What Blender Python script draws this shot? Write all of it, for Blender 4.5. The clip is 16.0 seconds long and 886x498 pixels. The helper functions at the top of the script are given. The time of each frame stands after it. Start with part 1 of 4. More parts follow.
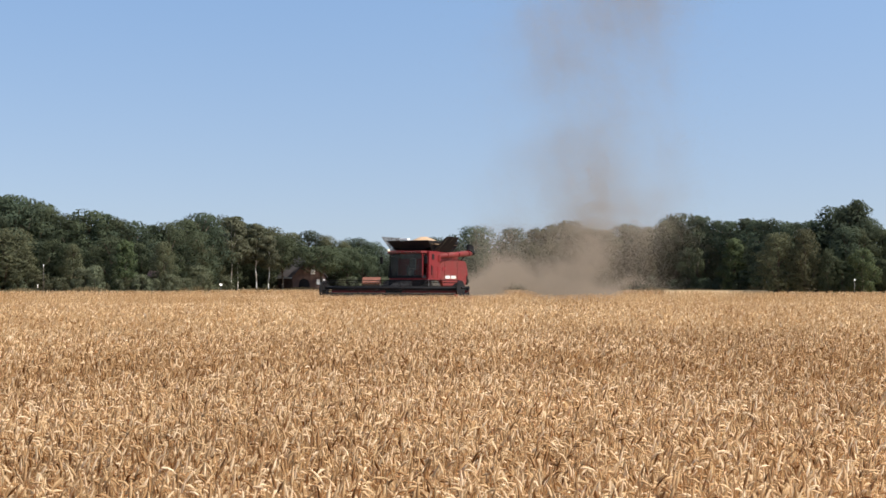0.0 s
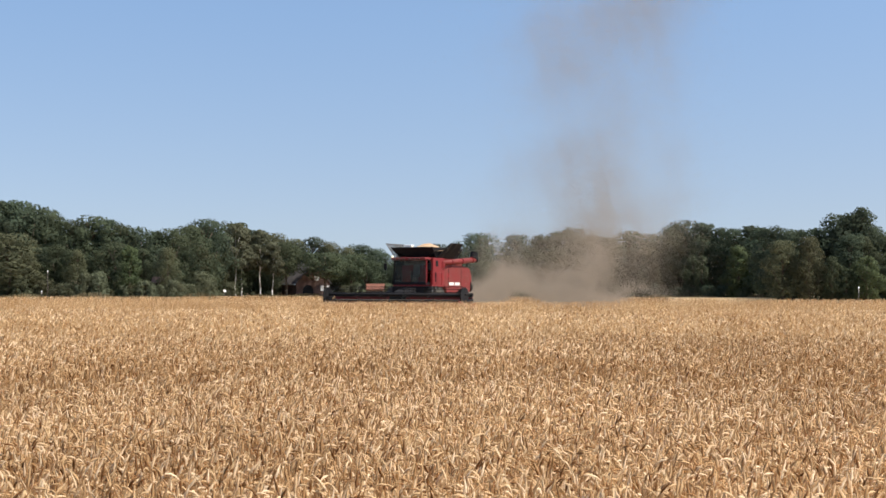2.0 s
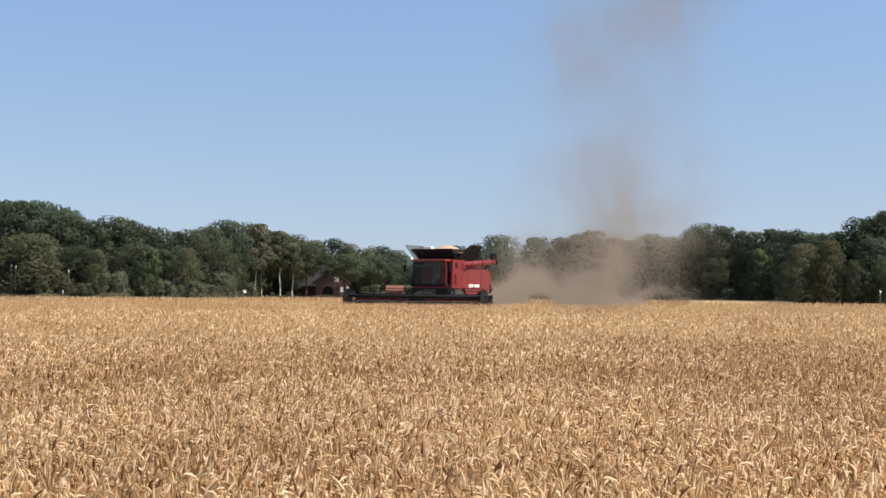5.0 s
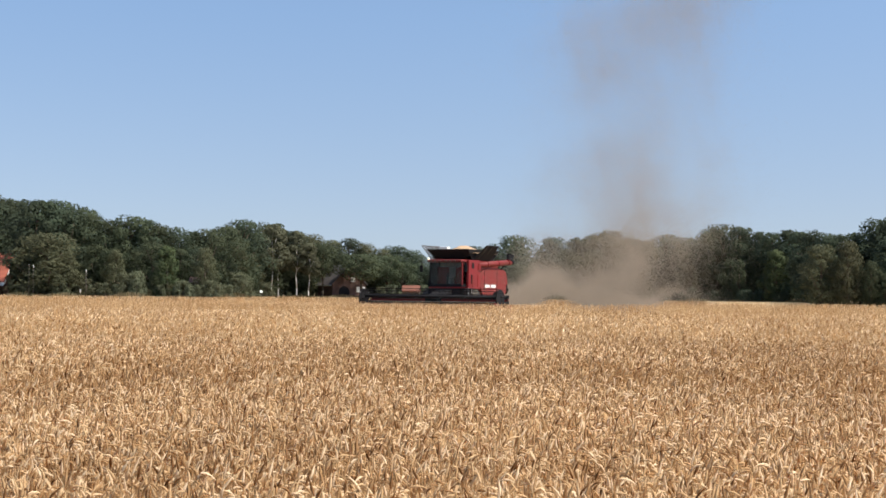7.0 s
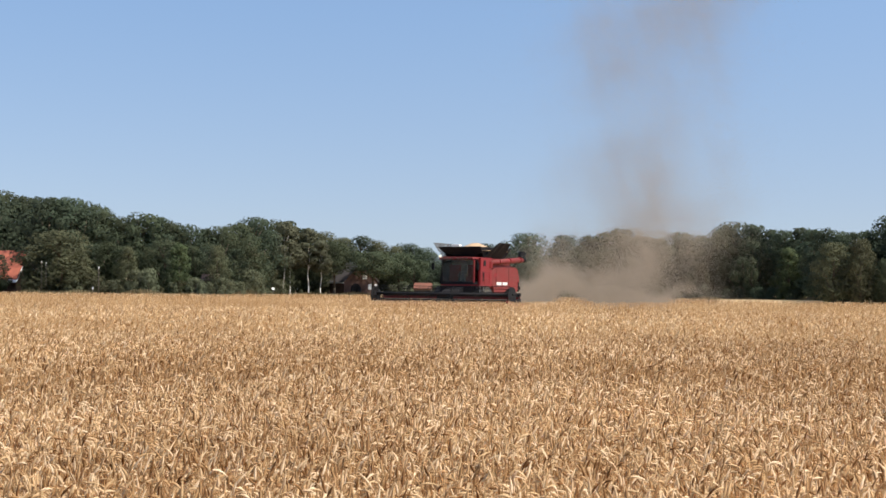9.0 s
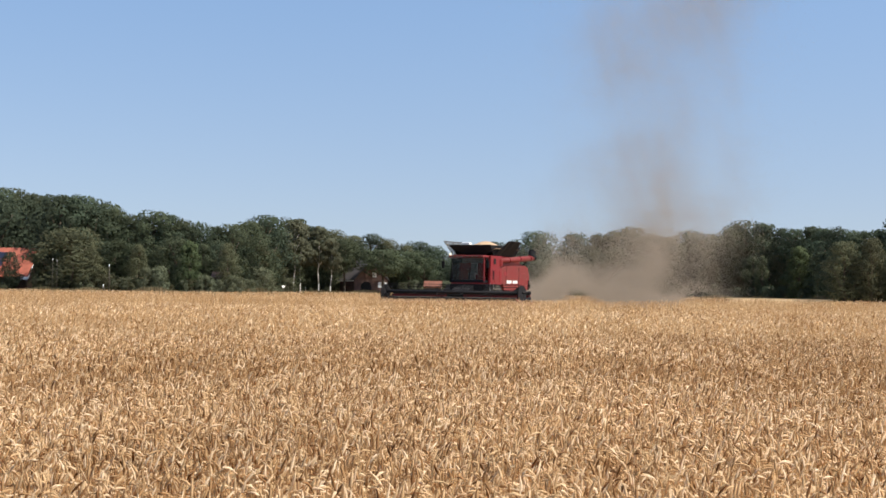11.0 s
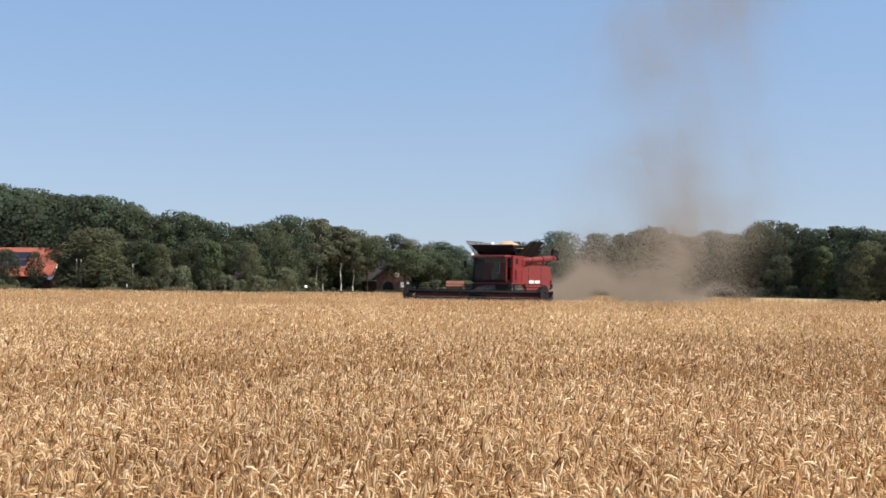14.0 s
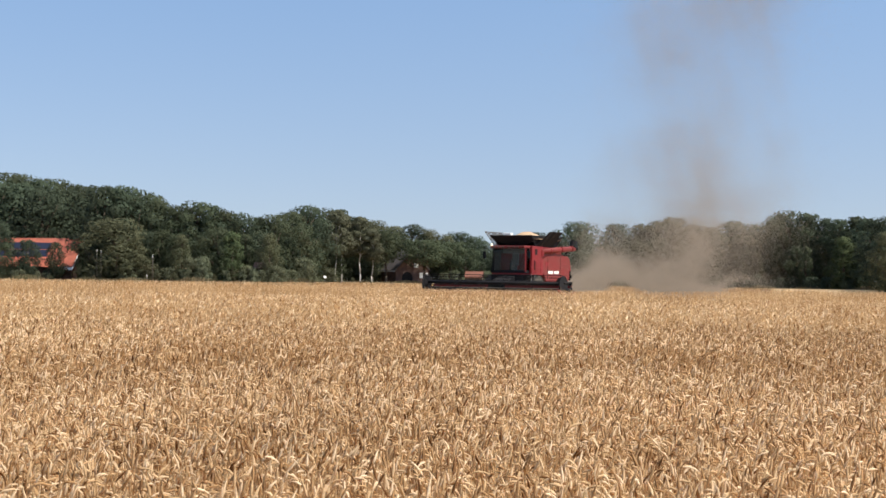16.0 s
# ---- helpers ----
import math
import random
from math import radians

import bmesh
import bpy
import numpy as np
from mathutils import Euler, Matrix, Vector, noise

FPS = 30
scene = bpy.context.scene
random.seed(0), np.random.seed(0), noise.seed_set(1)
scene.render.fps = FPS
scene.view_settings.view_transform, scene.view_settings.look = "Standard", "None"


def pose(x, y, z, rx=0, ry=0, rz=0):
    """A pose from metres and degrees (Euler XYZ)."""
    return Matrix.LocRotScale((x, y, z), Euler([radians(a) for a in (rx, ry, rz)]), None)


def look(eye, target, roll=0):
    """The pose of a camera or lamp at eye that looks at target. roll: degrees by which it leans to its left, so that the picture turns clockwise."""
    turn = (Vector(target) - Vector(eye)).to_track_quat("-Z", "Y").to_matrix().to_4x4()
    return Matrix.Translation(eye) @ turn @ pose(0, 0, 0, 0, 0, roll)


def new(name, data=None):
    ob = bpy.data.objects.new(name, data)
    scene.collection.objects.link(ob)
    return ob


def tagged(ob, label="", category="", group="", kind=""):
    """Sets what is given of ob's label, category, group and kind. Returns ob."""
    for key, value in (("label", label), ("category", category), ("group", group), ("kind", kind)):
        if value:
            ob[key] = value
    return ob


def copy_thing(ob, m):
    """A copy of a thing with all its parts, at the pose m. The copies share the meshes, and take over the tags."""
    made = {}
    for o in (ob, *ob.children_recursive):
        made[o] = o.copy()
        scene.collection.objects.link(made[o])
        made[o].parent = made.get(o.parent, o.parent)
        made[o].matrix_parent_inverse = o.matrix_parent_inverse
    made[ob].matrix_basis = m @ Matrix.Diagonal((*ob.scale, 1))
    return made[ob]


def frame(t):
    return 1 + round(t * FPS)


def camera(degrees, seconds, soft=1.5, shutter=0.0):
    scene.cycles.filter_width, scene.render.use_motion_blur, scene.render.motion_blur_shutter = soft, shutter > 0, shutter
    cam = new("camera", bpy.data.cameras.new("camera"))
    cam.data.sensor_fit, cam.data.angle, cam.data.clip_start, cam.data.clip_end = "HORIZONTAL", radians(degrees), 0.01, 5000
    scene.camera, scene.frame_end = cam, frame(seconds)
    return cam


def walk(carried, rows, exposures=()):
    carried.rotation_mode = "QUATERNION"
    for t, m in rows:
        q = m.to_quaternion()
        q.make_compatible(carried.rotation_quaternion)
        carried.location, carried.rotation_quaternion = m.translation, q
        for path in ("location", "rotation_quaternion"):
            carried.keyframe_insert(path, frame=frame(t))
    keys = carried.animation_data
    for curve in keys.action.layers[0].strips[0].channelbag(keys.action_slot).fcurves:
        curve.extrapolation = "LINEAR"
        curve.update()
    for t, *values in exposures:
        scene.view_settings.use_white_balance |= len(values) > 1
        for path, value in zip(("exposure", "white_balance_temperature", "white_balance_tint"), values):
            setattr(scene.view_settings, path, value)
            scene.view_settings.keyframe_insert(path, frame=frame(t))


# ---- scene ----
EXPOSURE = 0.55
cam = camera(35.58, 16.0, soft=1.62)
EYE_H = 1.56
F = 2443.0            # focal length of the lens in picture widths x 1568
# seconds, turn to the left, tilt up, lean to the right (degrees): held by a person who stands still
TURNS = [
    (0.0, 0.000, 1.512, 0.000),
    (0.5, -0.098, 1.498, -0.124),
    (1.0, -0.085, 1.439, -0.157),
    (1.5, 0.079, 1.569, -0.197),
    (2.0, 0.163, 1.789, -0.139),
    (2.5, 0.239, 1.949, -0.125),
    (3.0, 0.286, 2.038, -0.162),
    (3.5, 0.500, 2.084, -0.265),
    (4.0, 0.707, 2.027, -0.330),
    (6.5, 1.439, 1.728, -0.550),
    (7.0, 1.661, 1.866, -0.582),
    (7.5, 1.809, 1.932, -0.639),
    (8.0, 1.992, 1.887, -0.701),
    (8.5, 2.080, 1.815, -0.659),
    (11.0, 2.566, 1.675, -0.761),
    (11.5, 2.725, 1.732, -0.730),
    (12.0, 2.921, 1.716, -0.715),
    (12.5, 3.165, 1.782, -0.699),
    (13.0, 3.344, 1.798, -0.769),
    (13.5, 3.412, 1.753, -0.725),
    (14.0, 3.489, 1.657, -0.772),
    (14.5, 3.592, 1.629, -0.821),
    (15.0, 3.737, 1.499, -0.793),
    (15.5, 4.066, 1.291, -0.785),
    (16.0, 4.273, 1.256, -0.794)
]
walk(cam, [(t, pose(0, 0, EYE_H, 0, 0, yaw) @ pose(0, 0, 0, tilt) @ pose(0, 0, 0, 0, lean) @ pose(0, 0, 0, 90))
           for t, yaw, tilt, lean in TURNS], [(0.0, EXPOSURE), (16.0, EXPOSURE)])

# ---- light ----
SUN_AZ, SUN_EL = 112.0, 54.0      # degrees, clockwise from straight ahead; above the horizon
world = bpy.data.worlds.new("world")
scene.world = world
world.use_nodes = True
wn, wl = world.node_tree.nodes, world.node_tree.links
sky = wn.new("ShaderNodeTexSky")
sky.sky_type, sky.sun_disc = "NISHITA", False
sky.sun_elevation, sky.sun_rotation = radians(SUN_EL), radians(SUN_AZ)
sky.air_density, sky.dust_density, sky.ozone_density, sky.altitude = 1.0, 1.5, 1.2, 20
way, lift, unit = wn.new("ShaderNodeTexCoord"), wn.new("ShaderNodeVectorMath"), wn.new("ShaderNodeVectorMath")
lift.operation, unit.operation = "ADD", "NORMALIZE"
lift.inputs[1].default_value = (0, 0, 0.105)          # clear air: the blue reaches far down
wl.new(way.outputs["Generated"], lift.inputs[0]), wl.new(lift.outputs["Vector"], unit.inputs[0])
wl.new(unit.outputs["Vector"], sky.inputs["Vector"])
hue = wn.new("ShaderNodeMix")
hue.data_type, hue.blend_type = "RGBA", "MULTIPLY"
hue.inputs["Factor"].default_value = 1.0
haze, tint = wn.new("ShaderNodeMapRange"), wn.new("ShaderNodeMix")     # a little summer haze towards the horizon
up_axis = wn.new("ShaderNodeSeparateXYZ")
wl.new(way.outputs["Generated"], up_axis.inputs[0]), wl.new(up_axis.outputs["Z"], haze.inputs["Value"])
haze.inputs["From Min"].default_value, haze.inputs["From Max"].default_value = 0.0, 0.2
tint.data_type = "RGBA"
tint.inputs["A"].default_value, tint.inputs["B"].default_value = (1.04, 0.89, 0.83, 1), (1.01, 1.045, 1.075, 1)
wl.new(haze.outputs["Result"], tint.inputs["Factor"]), wl.new(tint.outputs["Result"], hue.inputs["B"])
wl.new(sky.outputs["Color"], hue.inputs["A"])
wl.new(hue.outputs["Result"], wn["Background"].inputs["Color"])
wn["Background"].inputs["Strength"].default_value = 0.115
sun_data = bpy.data.lights.new("sun", "SUN")
sun_data.energy, sun_data.angle, sun_data.color = 4.4, radians(0.5), (1.0, 0.945, 0.86)
sun = new("sun", sun_data)
s_dir = Vector((math.sin(radians(SUN_AZ)) * math.cos(radians(SUN_EL)),
                math.cos(radians(SUN_AZ)) * math.cos(radians(SUN_EL)), math.sin(radians(SUN_EL))))
sun.matrix_world = look(s_dir * 60, (0, 0, 0))


# ---- materials ----
def material(name, colour, dark=None, scale=4.0, rough=0.7, metal=0.0, bump=0.0, fine=40.0, leaf=0.0,
             island=0.0, tone=0.0, spec=0.5, object_space=True):
    """A surface with stains at one scale and grain at another; island/tone vary single pieces and whole objects."""
    m = bpy.data.materials.new(name)
    m.use_nodes = True
    nt = m.node_tree
    n, l = nt.nodes, nt.links
    b = n["Principled BSDF"]
    b.inputs["Roughness"].default_value, b.inputs["Metallic"].default_value = rough, metal
    b.inputs["Specular IOR Level"].default_value = spec
    dark = dark or tuple(c * 0.6 for c in colour)
    co = n.new("ShaderNodeTexCoord").outputs["Object"]
    big, small = n.new("ShaderNodeTexNoise"), n.new("ShaderNodeTexNoise")
    big.inputs["Scale"].default_value, small.inputs["Scale"].default_value = scale, fine
    big.inputs["Detail"].default_value, small.inputs["Detail"].default_value = 5.0, 3.0
    l.new(co, big.inputs["Vector"]), l.new(co, small.inputs["Vector"])
    ramp = n.new("ShaderNodeMapRange")
    ramp.inputs["From Min"].default_value, ramp.inputs["From Max"].default_value = 0.35, 0.65
    l.new(big.outputs["Fac"], ramp.inputs["Value"])
    mix = n.new("ShaderNodeMix")
    mix.data_type = "RGBA"
    mix.inputs["A"].default_value, mix.inputs["B"].default_value = (*dark, 1), (*colour, 1)
    l.new(ramp.outputs["Result"], mix.inputs["Factor"])
    hsv = n.new("ShaderNodeHueSaturation")
    l.new(mix.outputs["Result"], hsv.inputs["Color"])
    total = n.new("ShaderNodeMath")
    total.operation = "MULTIPLY_ADD"
    l.new(small.outputs["Fac"], total.inputs[0])
    total.inputs[1].default_value, total.inputs[2].default_value = 0.5, 0.75
    value = total.outputs[0]
    for amount, node, socket in ((island, "ShaderNodeNewGeometry", "Random Per Island"), (tone, "ShaderNodeObjectInfo", "Random")):
        if amount:
            vary, mul = n.new("ShaderNodeMapRange"), n.new("ShaderNodeMath")
            vary.inputs["To Min"].default_value, vary.inputs["To Max"].default_value = 1 - amount, 1 + amount
            l.new(n.new(node).outputs[socket], vary.inputs["Value"])
            mul.operation = "MULTIPLY"
            l.new(value, mul.inputs[0]), l.new(vary.outputs["Result"], mul.inputs[1])
            value = mul.outputs[0]
            if socket == "Random":
                hue = n.new("ShaderNodeMapRange")
                hue.inputs["To Min"].default_value, hue.inputs["To Max"].default_value = 0.485, 0.515
                l.new(vary.outputs["Result"], hue.inputs["Value"])
                hue.inputs["From Min"].default_value, hue.inputs["From Max"].default_value = 1 - amount, 1 + amount
                l.new(hue.outputs["Result"], hsv.inputs["Hue"])
    l.new(value, hsv.inputs["Value"])
    l.new(hsv.outputs["Color"], b.inputs["Base Color"])
    if bump:
        bp = n.new("ShaderNodeBump")
        bp.inputs["Strength"].default_value, bp.inputs["Distance"].default_value = bump, 0.02
        l.new(small.outputs["Fac"], bp.inputs["Height"]), l.new(bp.outputs["Normal"], b.inputs["Normal"])
    if leaf:
        tr, add = n.new("ShaderNodeBsdfTranslucent"), n.new("ShaderNodeMixShader")
        l.new(hsv.outputs["Color"], tr.inputs["Color"])
        add.inputs["Fac"].default_value = leaf
        l.new(b.outputs["BSDF"], add.inputs[1]), l.new(tr.outputs["BSDF"], add.inputs[2])
        l.new(add.outputs["Shader"], n["Material Output"].inputs["Surface"])
    return m




def straw(name, tones, leaf):
    """Ripe straw: every piece takes its own tone from brown to cream, and the crop has ruddier and paler patches."""
    m = bpy.data.materials.new(name)
    m.use_nodes = True
    n, l = m.node_tree.nodes, m.node_tree.links
    b = n["Principled BSDF"]
    b.inputs["Roughness"].default_value, b.inputs["Specular IOR Level"].default_value = 0.85, 0.1
    ramp = n.new("ShaderNodeValToRGB")
    for i, (at, colour) in enumerate(tones):
        e = ramp.color_ramp.elements[i] if i < 2 else ramp.color_ramp.elements.new(at)
        e.position, e.color = at, (*colour, 1)
    l.new(n.new("ShaderNodeNewGeometry").outputs["Random Per Island"], ramp.inputs["Fac"])
    co = n.new("ShaderNodeTexCoord").outputs["Object"]
    patch, grain, soil = n.new("ShaderNodeTexNoise"), n.new("ShaderNodeTexNoise"), n.new("ShaderNodeMix")
    patch.inputs["Scale"].default_value, patch.inputs["Detail"].default_value = 0.16, 6.0
    grain.inputs["Scale"].default_value, grain.inputs["Detail"].default_value = 130.0, 2.0
    l.new(co, patch.inputs["Vector"]), l.new(co, grain.inputs["Vector"])
    spread = n.new("ShaderNodeMapRange")
    spread.inputs["From Min"].default_value, spread.inputs["From Max"].default_value = 0.36, 0.64
    l.new(patch.outputs["Fac"], spread.inputs["Value"])
    soil.data_type = "RGBA"
    soil.inputs["A"].default_value, soil.inputs["B"].default_value = (0.76, 0.685, 0.62, 1), (1.1, 1.11, 1.14, 1)
    l.new(spread.outputs["Result"], soil.inputs["Factor"])
    mul, rub = n.new("ShaderNodeMix"), n.new("ShaderNodeHueSaturation")
    mul.data_type, mul.blend_type = "RGBA", "MULTIPLY"
    mul.inputs["Factor"].default_value = 1.0
    l.new(ramp.outputs["Color"], mul.inputs["A"]), l.new(soil.outputs["Result"], mul.inputs["B"])
    speck = n.new("ShaderNodeMath")
    speck.operation = "MULTIPLY_ADD"
    speck.inputs[1].default_value, speck.inputs[2].default_value = 0.6, 0.7
    l.new(grain.outputs["Fac"], speck.inputs[0]), l.new(speck.outputs[0], rub.inputs["Value"])
    l.new(mul.outputs["Result"], rub.inputs["Color"]), l.new(rub.outputs["Color"], b.inputs["Base Color"])
    tr, mix = n.new("ShaderNodeBsdfTranslucent"), n.new("ShaderNodeMixShader")
    mix.inputs["Fac"].default_value = leaf
    l.new(rub.outputs["Color"], tr.inputs["Color"])
    l.new(b.outputs["BSDF"], mix.inputs[1]), l.new(tr.outputs["BSDF"], mix.inputs[2])
    l.new(mix.outputs["Shader"], n["Material Output"].inputs["Surface"])
    return m


M_EAR = straw("ripe_ears", ((0.0, (0.24, 0.115, 0.044)), (1.0, (0.94, 0.765, 0.52)), (0.2, (0.49, 0.30, 0.138)), (0.6, (0.735, 0.53, 0.295))), 0.38)
M_STEM = straw("ripe_stems", ((0.0, (0.43, 0.25, 0.11)), (1.0, (0.73, 0.52, 0.28))), 0.5)
M_FLAG = straw("dry_leaves", ((0.0, (0.62, 0.41, 0.20)), (1.0, (0.88, 0.70, 0.45))), 0.5)
M_SOIL = material("field_soil", (0.40, 0.28, 0.14), (0.27, 0.18, 0.09), 0.35, 0.95, bump=0.6, fine=9)
M_STUBBLE = material("stubble", (0.84, 0.68, 0.42), (0.72, 0.55, 0.32), 0.6, 0.8, leaf=0.1, island=0.2)
M_GRASS = material("dry_verge_grass", (0.15, 0.135, 0.062), (0.19, 0.14, 0.075), 0.3, 0.8, leaf=0.3, island=0.35)
M_LEAF = material("green_leaves", (0.090, 0.105, 0.060), (0.069, 0.083, 0.049), 0.5, 0.7, leaf=0.48, island=0.06, tone=0.22, fine=8, spec=0.05)
M_LEAF_DARK = material("dark_leaves", (0.080, 0.099, 0.063), (0.059, 0.077, 0.050), 0.5, 0.7, leaf=0.48, island=0.06, tone=0.22, fine=8, spec=0.05)
M_LEAF_OLIVE = material("olive_leaves", (0.118, 0.118, 0.066), (0.088, 0.091, 0.053), 0.5, 0.7, leaf=0.45, island=0.06, tone=0.18, fine=8, spec=0.05)
M_LEAF_BIRCH = material("birch_leaves", (0.132, 0.132, 0.082), (0.10, 0.102, 0.066), 0.5, 0.7, leaf=0.48, island=0.06, tone=0.12, fine=8, spec=0.05)
M_LEAF_FRESH = material("fresh_leaves", (0.106, 0.136, 0.064), (0.080, 0.106, 0.053), 0.5, 0.7, leaf=0.45, island=0.06, tone=0.15, fine=8, spec=0.05)
M_BARK = material("bark", (0.12, 0.09, 0.06), (0.06, 0.045, 0.03), 3.0, 0.9, bump=0.8, fine=25)
M_BIRCH = material("birch_bark", (0.80, 0.77, 0.70), (0.48, 0.44, 0.38), 3.0, 0.8, bump=0.3, fine=18)
M_RED = material("red_paint", (0.195, 0.011, 0.014), (0.17, 0.018, 0.017), 1.6, 0.45, bump=0.05, fine=30, spec=0.3)
M_RED_DUST = material("dusty_red_paint", (0.178, 0.021, 0.020), (0.155, 0.035, 0.029), 1.2, 0.6, bump=0.05, fine=30, spec=0.3)
M_BLACK = material("black_steel", (0.011, 0.011, 0.013), (0.017, 0.016, 0.016), 2.0, 0.85, fine=25, spec=0.2)
M_DARK = material("dusty_black_parts", (0.05, 0.045, 0.04), (0.09, 0.075, 0.058), 2.0, 0.75, fine=25)
M_RUBBER = material("tyre_rubber", (0.035, 0.034, 0.032), (0.09, 0.075, 0.055), 2.0, 0.85, fine=30)
M_STEEL = material("worn_steel", (0.42, 0.40, 0.37), (0.28, 0.25, 0.22), 3.0, 0.45, metal=0.8, fine=30)
M_GRAIN = material("grain", (0.50, 0.335, 0.20), (0.41, 0.27, 0.155), 6.0, 0.75, bump=0.6, fine=70)
M_WHITE = material("white_paint", (0.80, 0.80, 0.77), (0.66, 0.65, 0.61), 3.0, 0.5, fine=30)
M_TILE_RED = material("red_roof_tiles", (0.34, 0.095, 0.052), (0.27, 0.075, 0.042), 1.5, 0.75, tone=0.15, fine=12)
M_TILE_OLD = material("old_roof_tiles", (0.165, 0.048, 0.033), (0.115, 0.037, 0.027), 1.5, 0.8, tone=0.15, fine=12)
M_LEAF_GREY = material("grey_green_leaves", (0.155, 0.165, 0.100), (0.118, 0.128, 0.080), 0.5, 0.7, leaf=0.48, island=0.06, tone=0.2, fine=8, spec=0.05)
M_TILE_DARK = material("dark_roof_tiles", (0.10, 0.085, 0.08), (0.06, 0.055, 0.055), 1.5, 0.7, tone=0.15, fine=12)
M_BRICK = material("brick_wall", (0.14, 0.08, 0.06), (0.095, 0.055, 0.043), 1.5, 0.85, bump=0.4, fine=16)
M_TIMBER = material("weathered_boards", (0.09, 0.07, 0.055), (0.055, 0.045, 0.036), 3.0, 0.8, bump=0.3, fine=22)
M_SOLAR = material("solar_cells", (0.012, 0.016, 0.032), (0.018, 0.022, 0.04), 3.0, 0.4, fine=30, spec=0.3)
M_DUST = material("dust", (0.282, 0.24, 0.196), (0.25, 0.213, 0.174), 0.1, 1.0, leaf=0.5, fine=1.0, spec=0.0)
M_INSIDE = material("cab_interior", (0.25, 0.235, 0.225), (0.15, 0.143, 0.137), 3.0, 0.8, fine=20)


def glass(name, tint):
    m = bpy.data.materials.new(name)
    m.use_nodes = True
    n, l = m.node_tree.nodes, m.node_tree.links
    clear, gloss, mix, fres = (n.new("ShaderNodeBsdfTransparent"), n.new("ShaderNodeBsdfGlossy"),
                               n.new("ShaderNodeMixShader"), n.new("ShaderNodeFresnel"))
    clear.inputs["Color"].default_value = (*tint, 1)
    gloss.inputs["Roughness"].default_value = 0.12
    gloss.inputs["Color"].default_value = (0.8, 0.76, 0.72, 1)
    fres.inputs["IOR"].default_value = 1.33
    l.new(fres.outputs["Fac"], mix.inputs["Fac"])
    l.new(clear.outputs["BSDF"], mix.inputs[1]), l.new(gloss.outputs["BSDF"], mix.inputs[2])
    l.new(mix.outputs["Shader"], n["Material Output"].inputs["Surface"])
    return m


M_GLASS = glass("tinted_glass", (0.78, 0.80, 0.79))
M_LAMP = bpy.data.materials.new("lit_lamp")
M_LAMP.use_nodes = True
M_LAMP.node_tree.nodes["Principled BSDF"].inputs["Emission Color"].default_value = (1.0, 0.78, 0.25, 1)
M_LAMP.node_tree.nodes["Principled BSDF"].inputs["Emission Strength"].default_value = 0.9


# ---- mesh helpers ----
def sheet_mesh(name, verts, quads, mat, smooth=False):
    """One mesh from arrays of corners and of faces with three or four corners each."""
    me = bpy.data.meshes.new(name)
    verts, quads = np.asarray(verts, np.float32), np.asarray(quads, np.int32)
    k = quads.shape[1]
    me.vertices.add(len(verts))
    me.vertices.foreach_set("co", verts.ravel())
    me.loops.add(quads.size)
    me.loops.foreach_set("vertex_index", quads.ravel())
    me.polygons.add(len(quads))
    me.polygons.foreach_set("loop_start", np.arange(0, quads.size, k, dtype=np.int32))
    if smooth:
        me.polygons.foreach_set("use_smooth", np.ones(len(quads), bool))
    me.update(calc_edges=True)
    me.materials.append(mat)
    return me


def part(name, bm, mat, parent=None, label="", at=None, smooth=False):
    me = bpy.data.meshes.new(name)
    bmesh.ops.recalc_face_normals(bm, faces=bm.faces)
    if smooth:
        for f in bm.faces:
            f.smooth = True
    bm.to_mesh(me)
    bm.free()
    me.materials.append(mat)
    ob = new(name, me)
    ob.parent = parent
    if at is not None:
        ob.matrix_basis = at
    return tagged(ob, label=label)


def thing(name, m, label, category, group="", kind=""):
    ob = new(name)
    ob.matrix_basis = m
    ob.empty_display_size = 0.3
    return tagged(ob, label, category, group, kind)


def box(bm, x0, x1, y0, y1, z0, z1, bevel=0.0):
    v = bmesh.ops.create_cube(bm, size=1.0)["verts"]
    bmesh.ops.scale(bm, vec=(x1 - x0, y1 - y0, z1 - z0), verts=v)
    bmesh.ops.translate(bm, vec=((x0 + x1) / 2, (y0 + y1) / 2, (z0 + z1) / 2), verts=v)
    if bevel:
        edges = list({e for w in v for e in w.link_edges})
        bmesh.ops.bevel(bm, geom=edges, offset=bevel, segments=2, affect="EDGES", profile=0.6)
    return bm


def tube(bm, p, q, r, r2=None, n=12):
    p, q = Vector(p), Vector(q)
    v = bmesh.ops.create_cone(bm, cap_ends=True, segments=n, radius1=r, radius2=r if r2 is None else r2, depth=(q - p).length)["verts"]
    m = Matrix.Translation((p + q) / 2) @ (q - p).to_track_quat("Z", "Y").to_matrix().to_4x4()
    bmesh.ops.transform(bm, matrix=m, verts=v)
    return bm


def prism(bm, outline, x0, x1, bevel=0.0):
    """A solid with the given outline in (y, z), drawn out from x0 to x1."""
    a = [bm.verts.new((x0, y, z)) for y, z in outline]
    b = [bm.verts.new((x1, y, z)) for y, z in outline]
    bm.faces.new(a), bm.faces.new(b[::-1])
    for i in range(len(a)):
        j = (i + 1) % len(a)
        bm.faces.new((a[j], a[i], b[i], b[j]))
    if bevel:
        bmesh.ops.bevel(bm, geom=list({e for w in a + b for e in w.link_edges}), offset=bevel, segments=2, affect="EDGES", profile=0.6)
    return bm


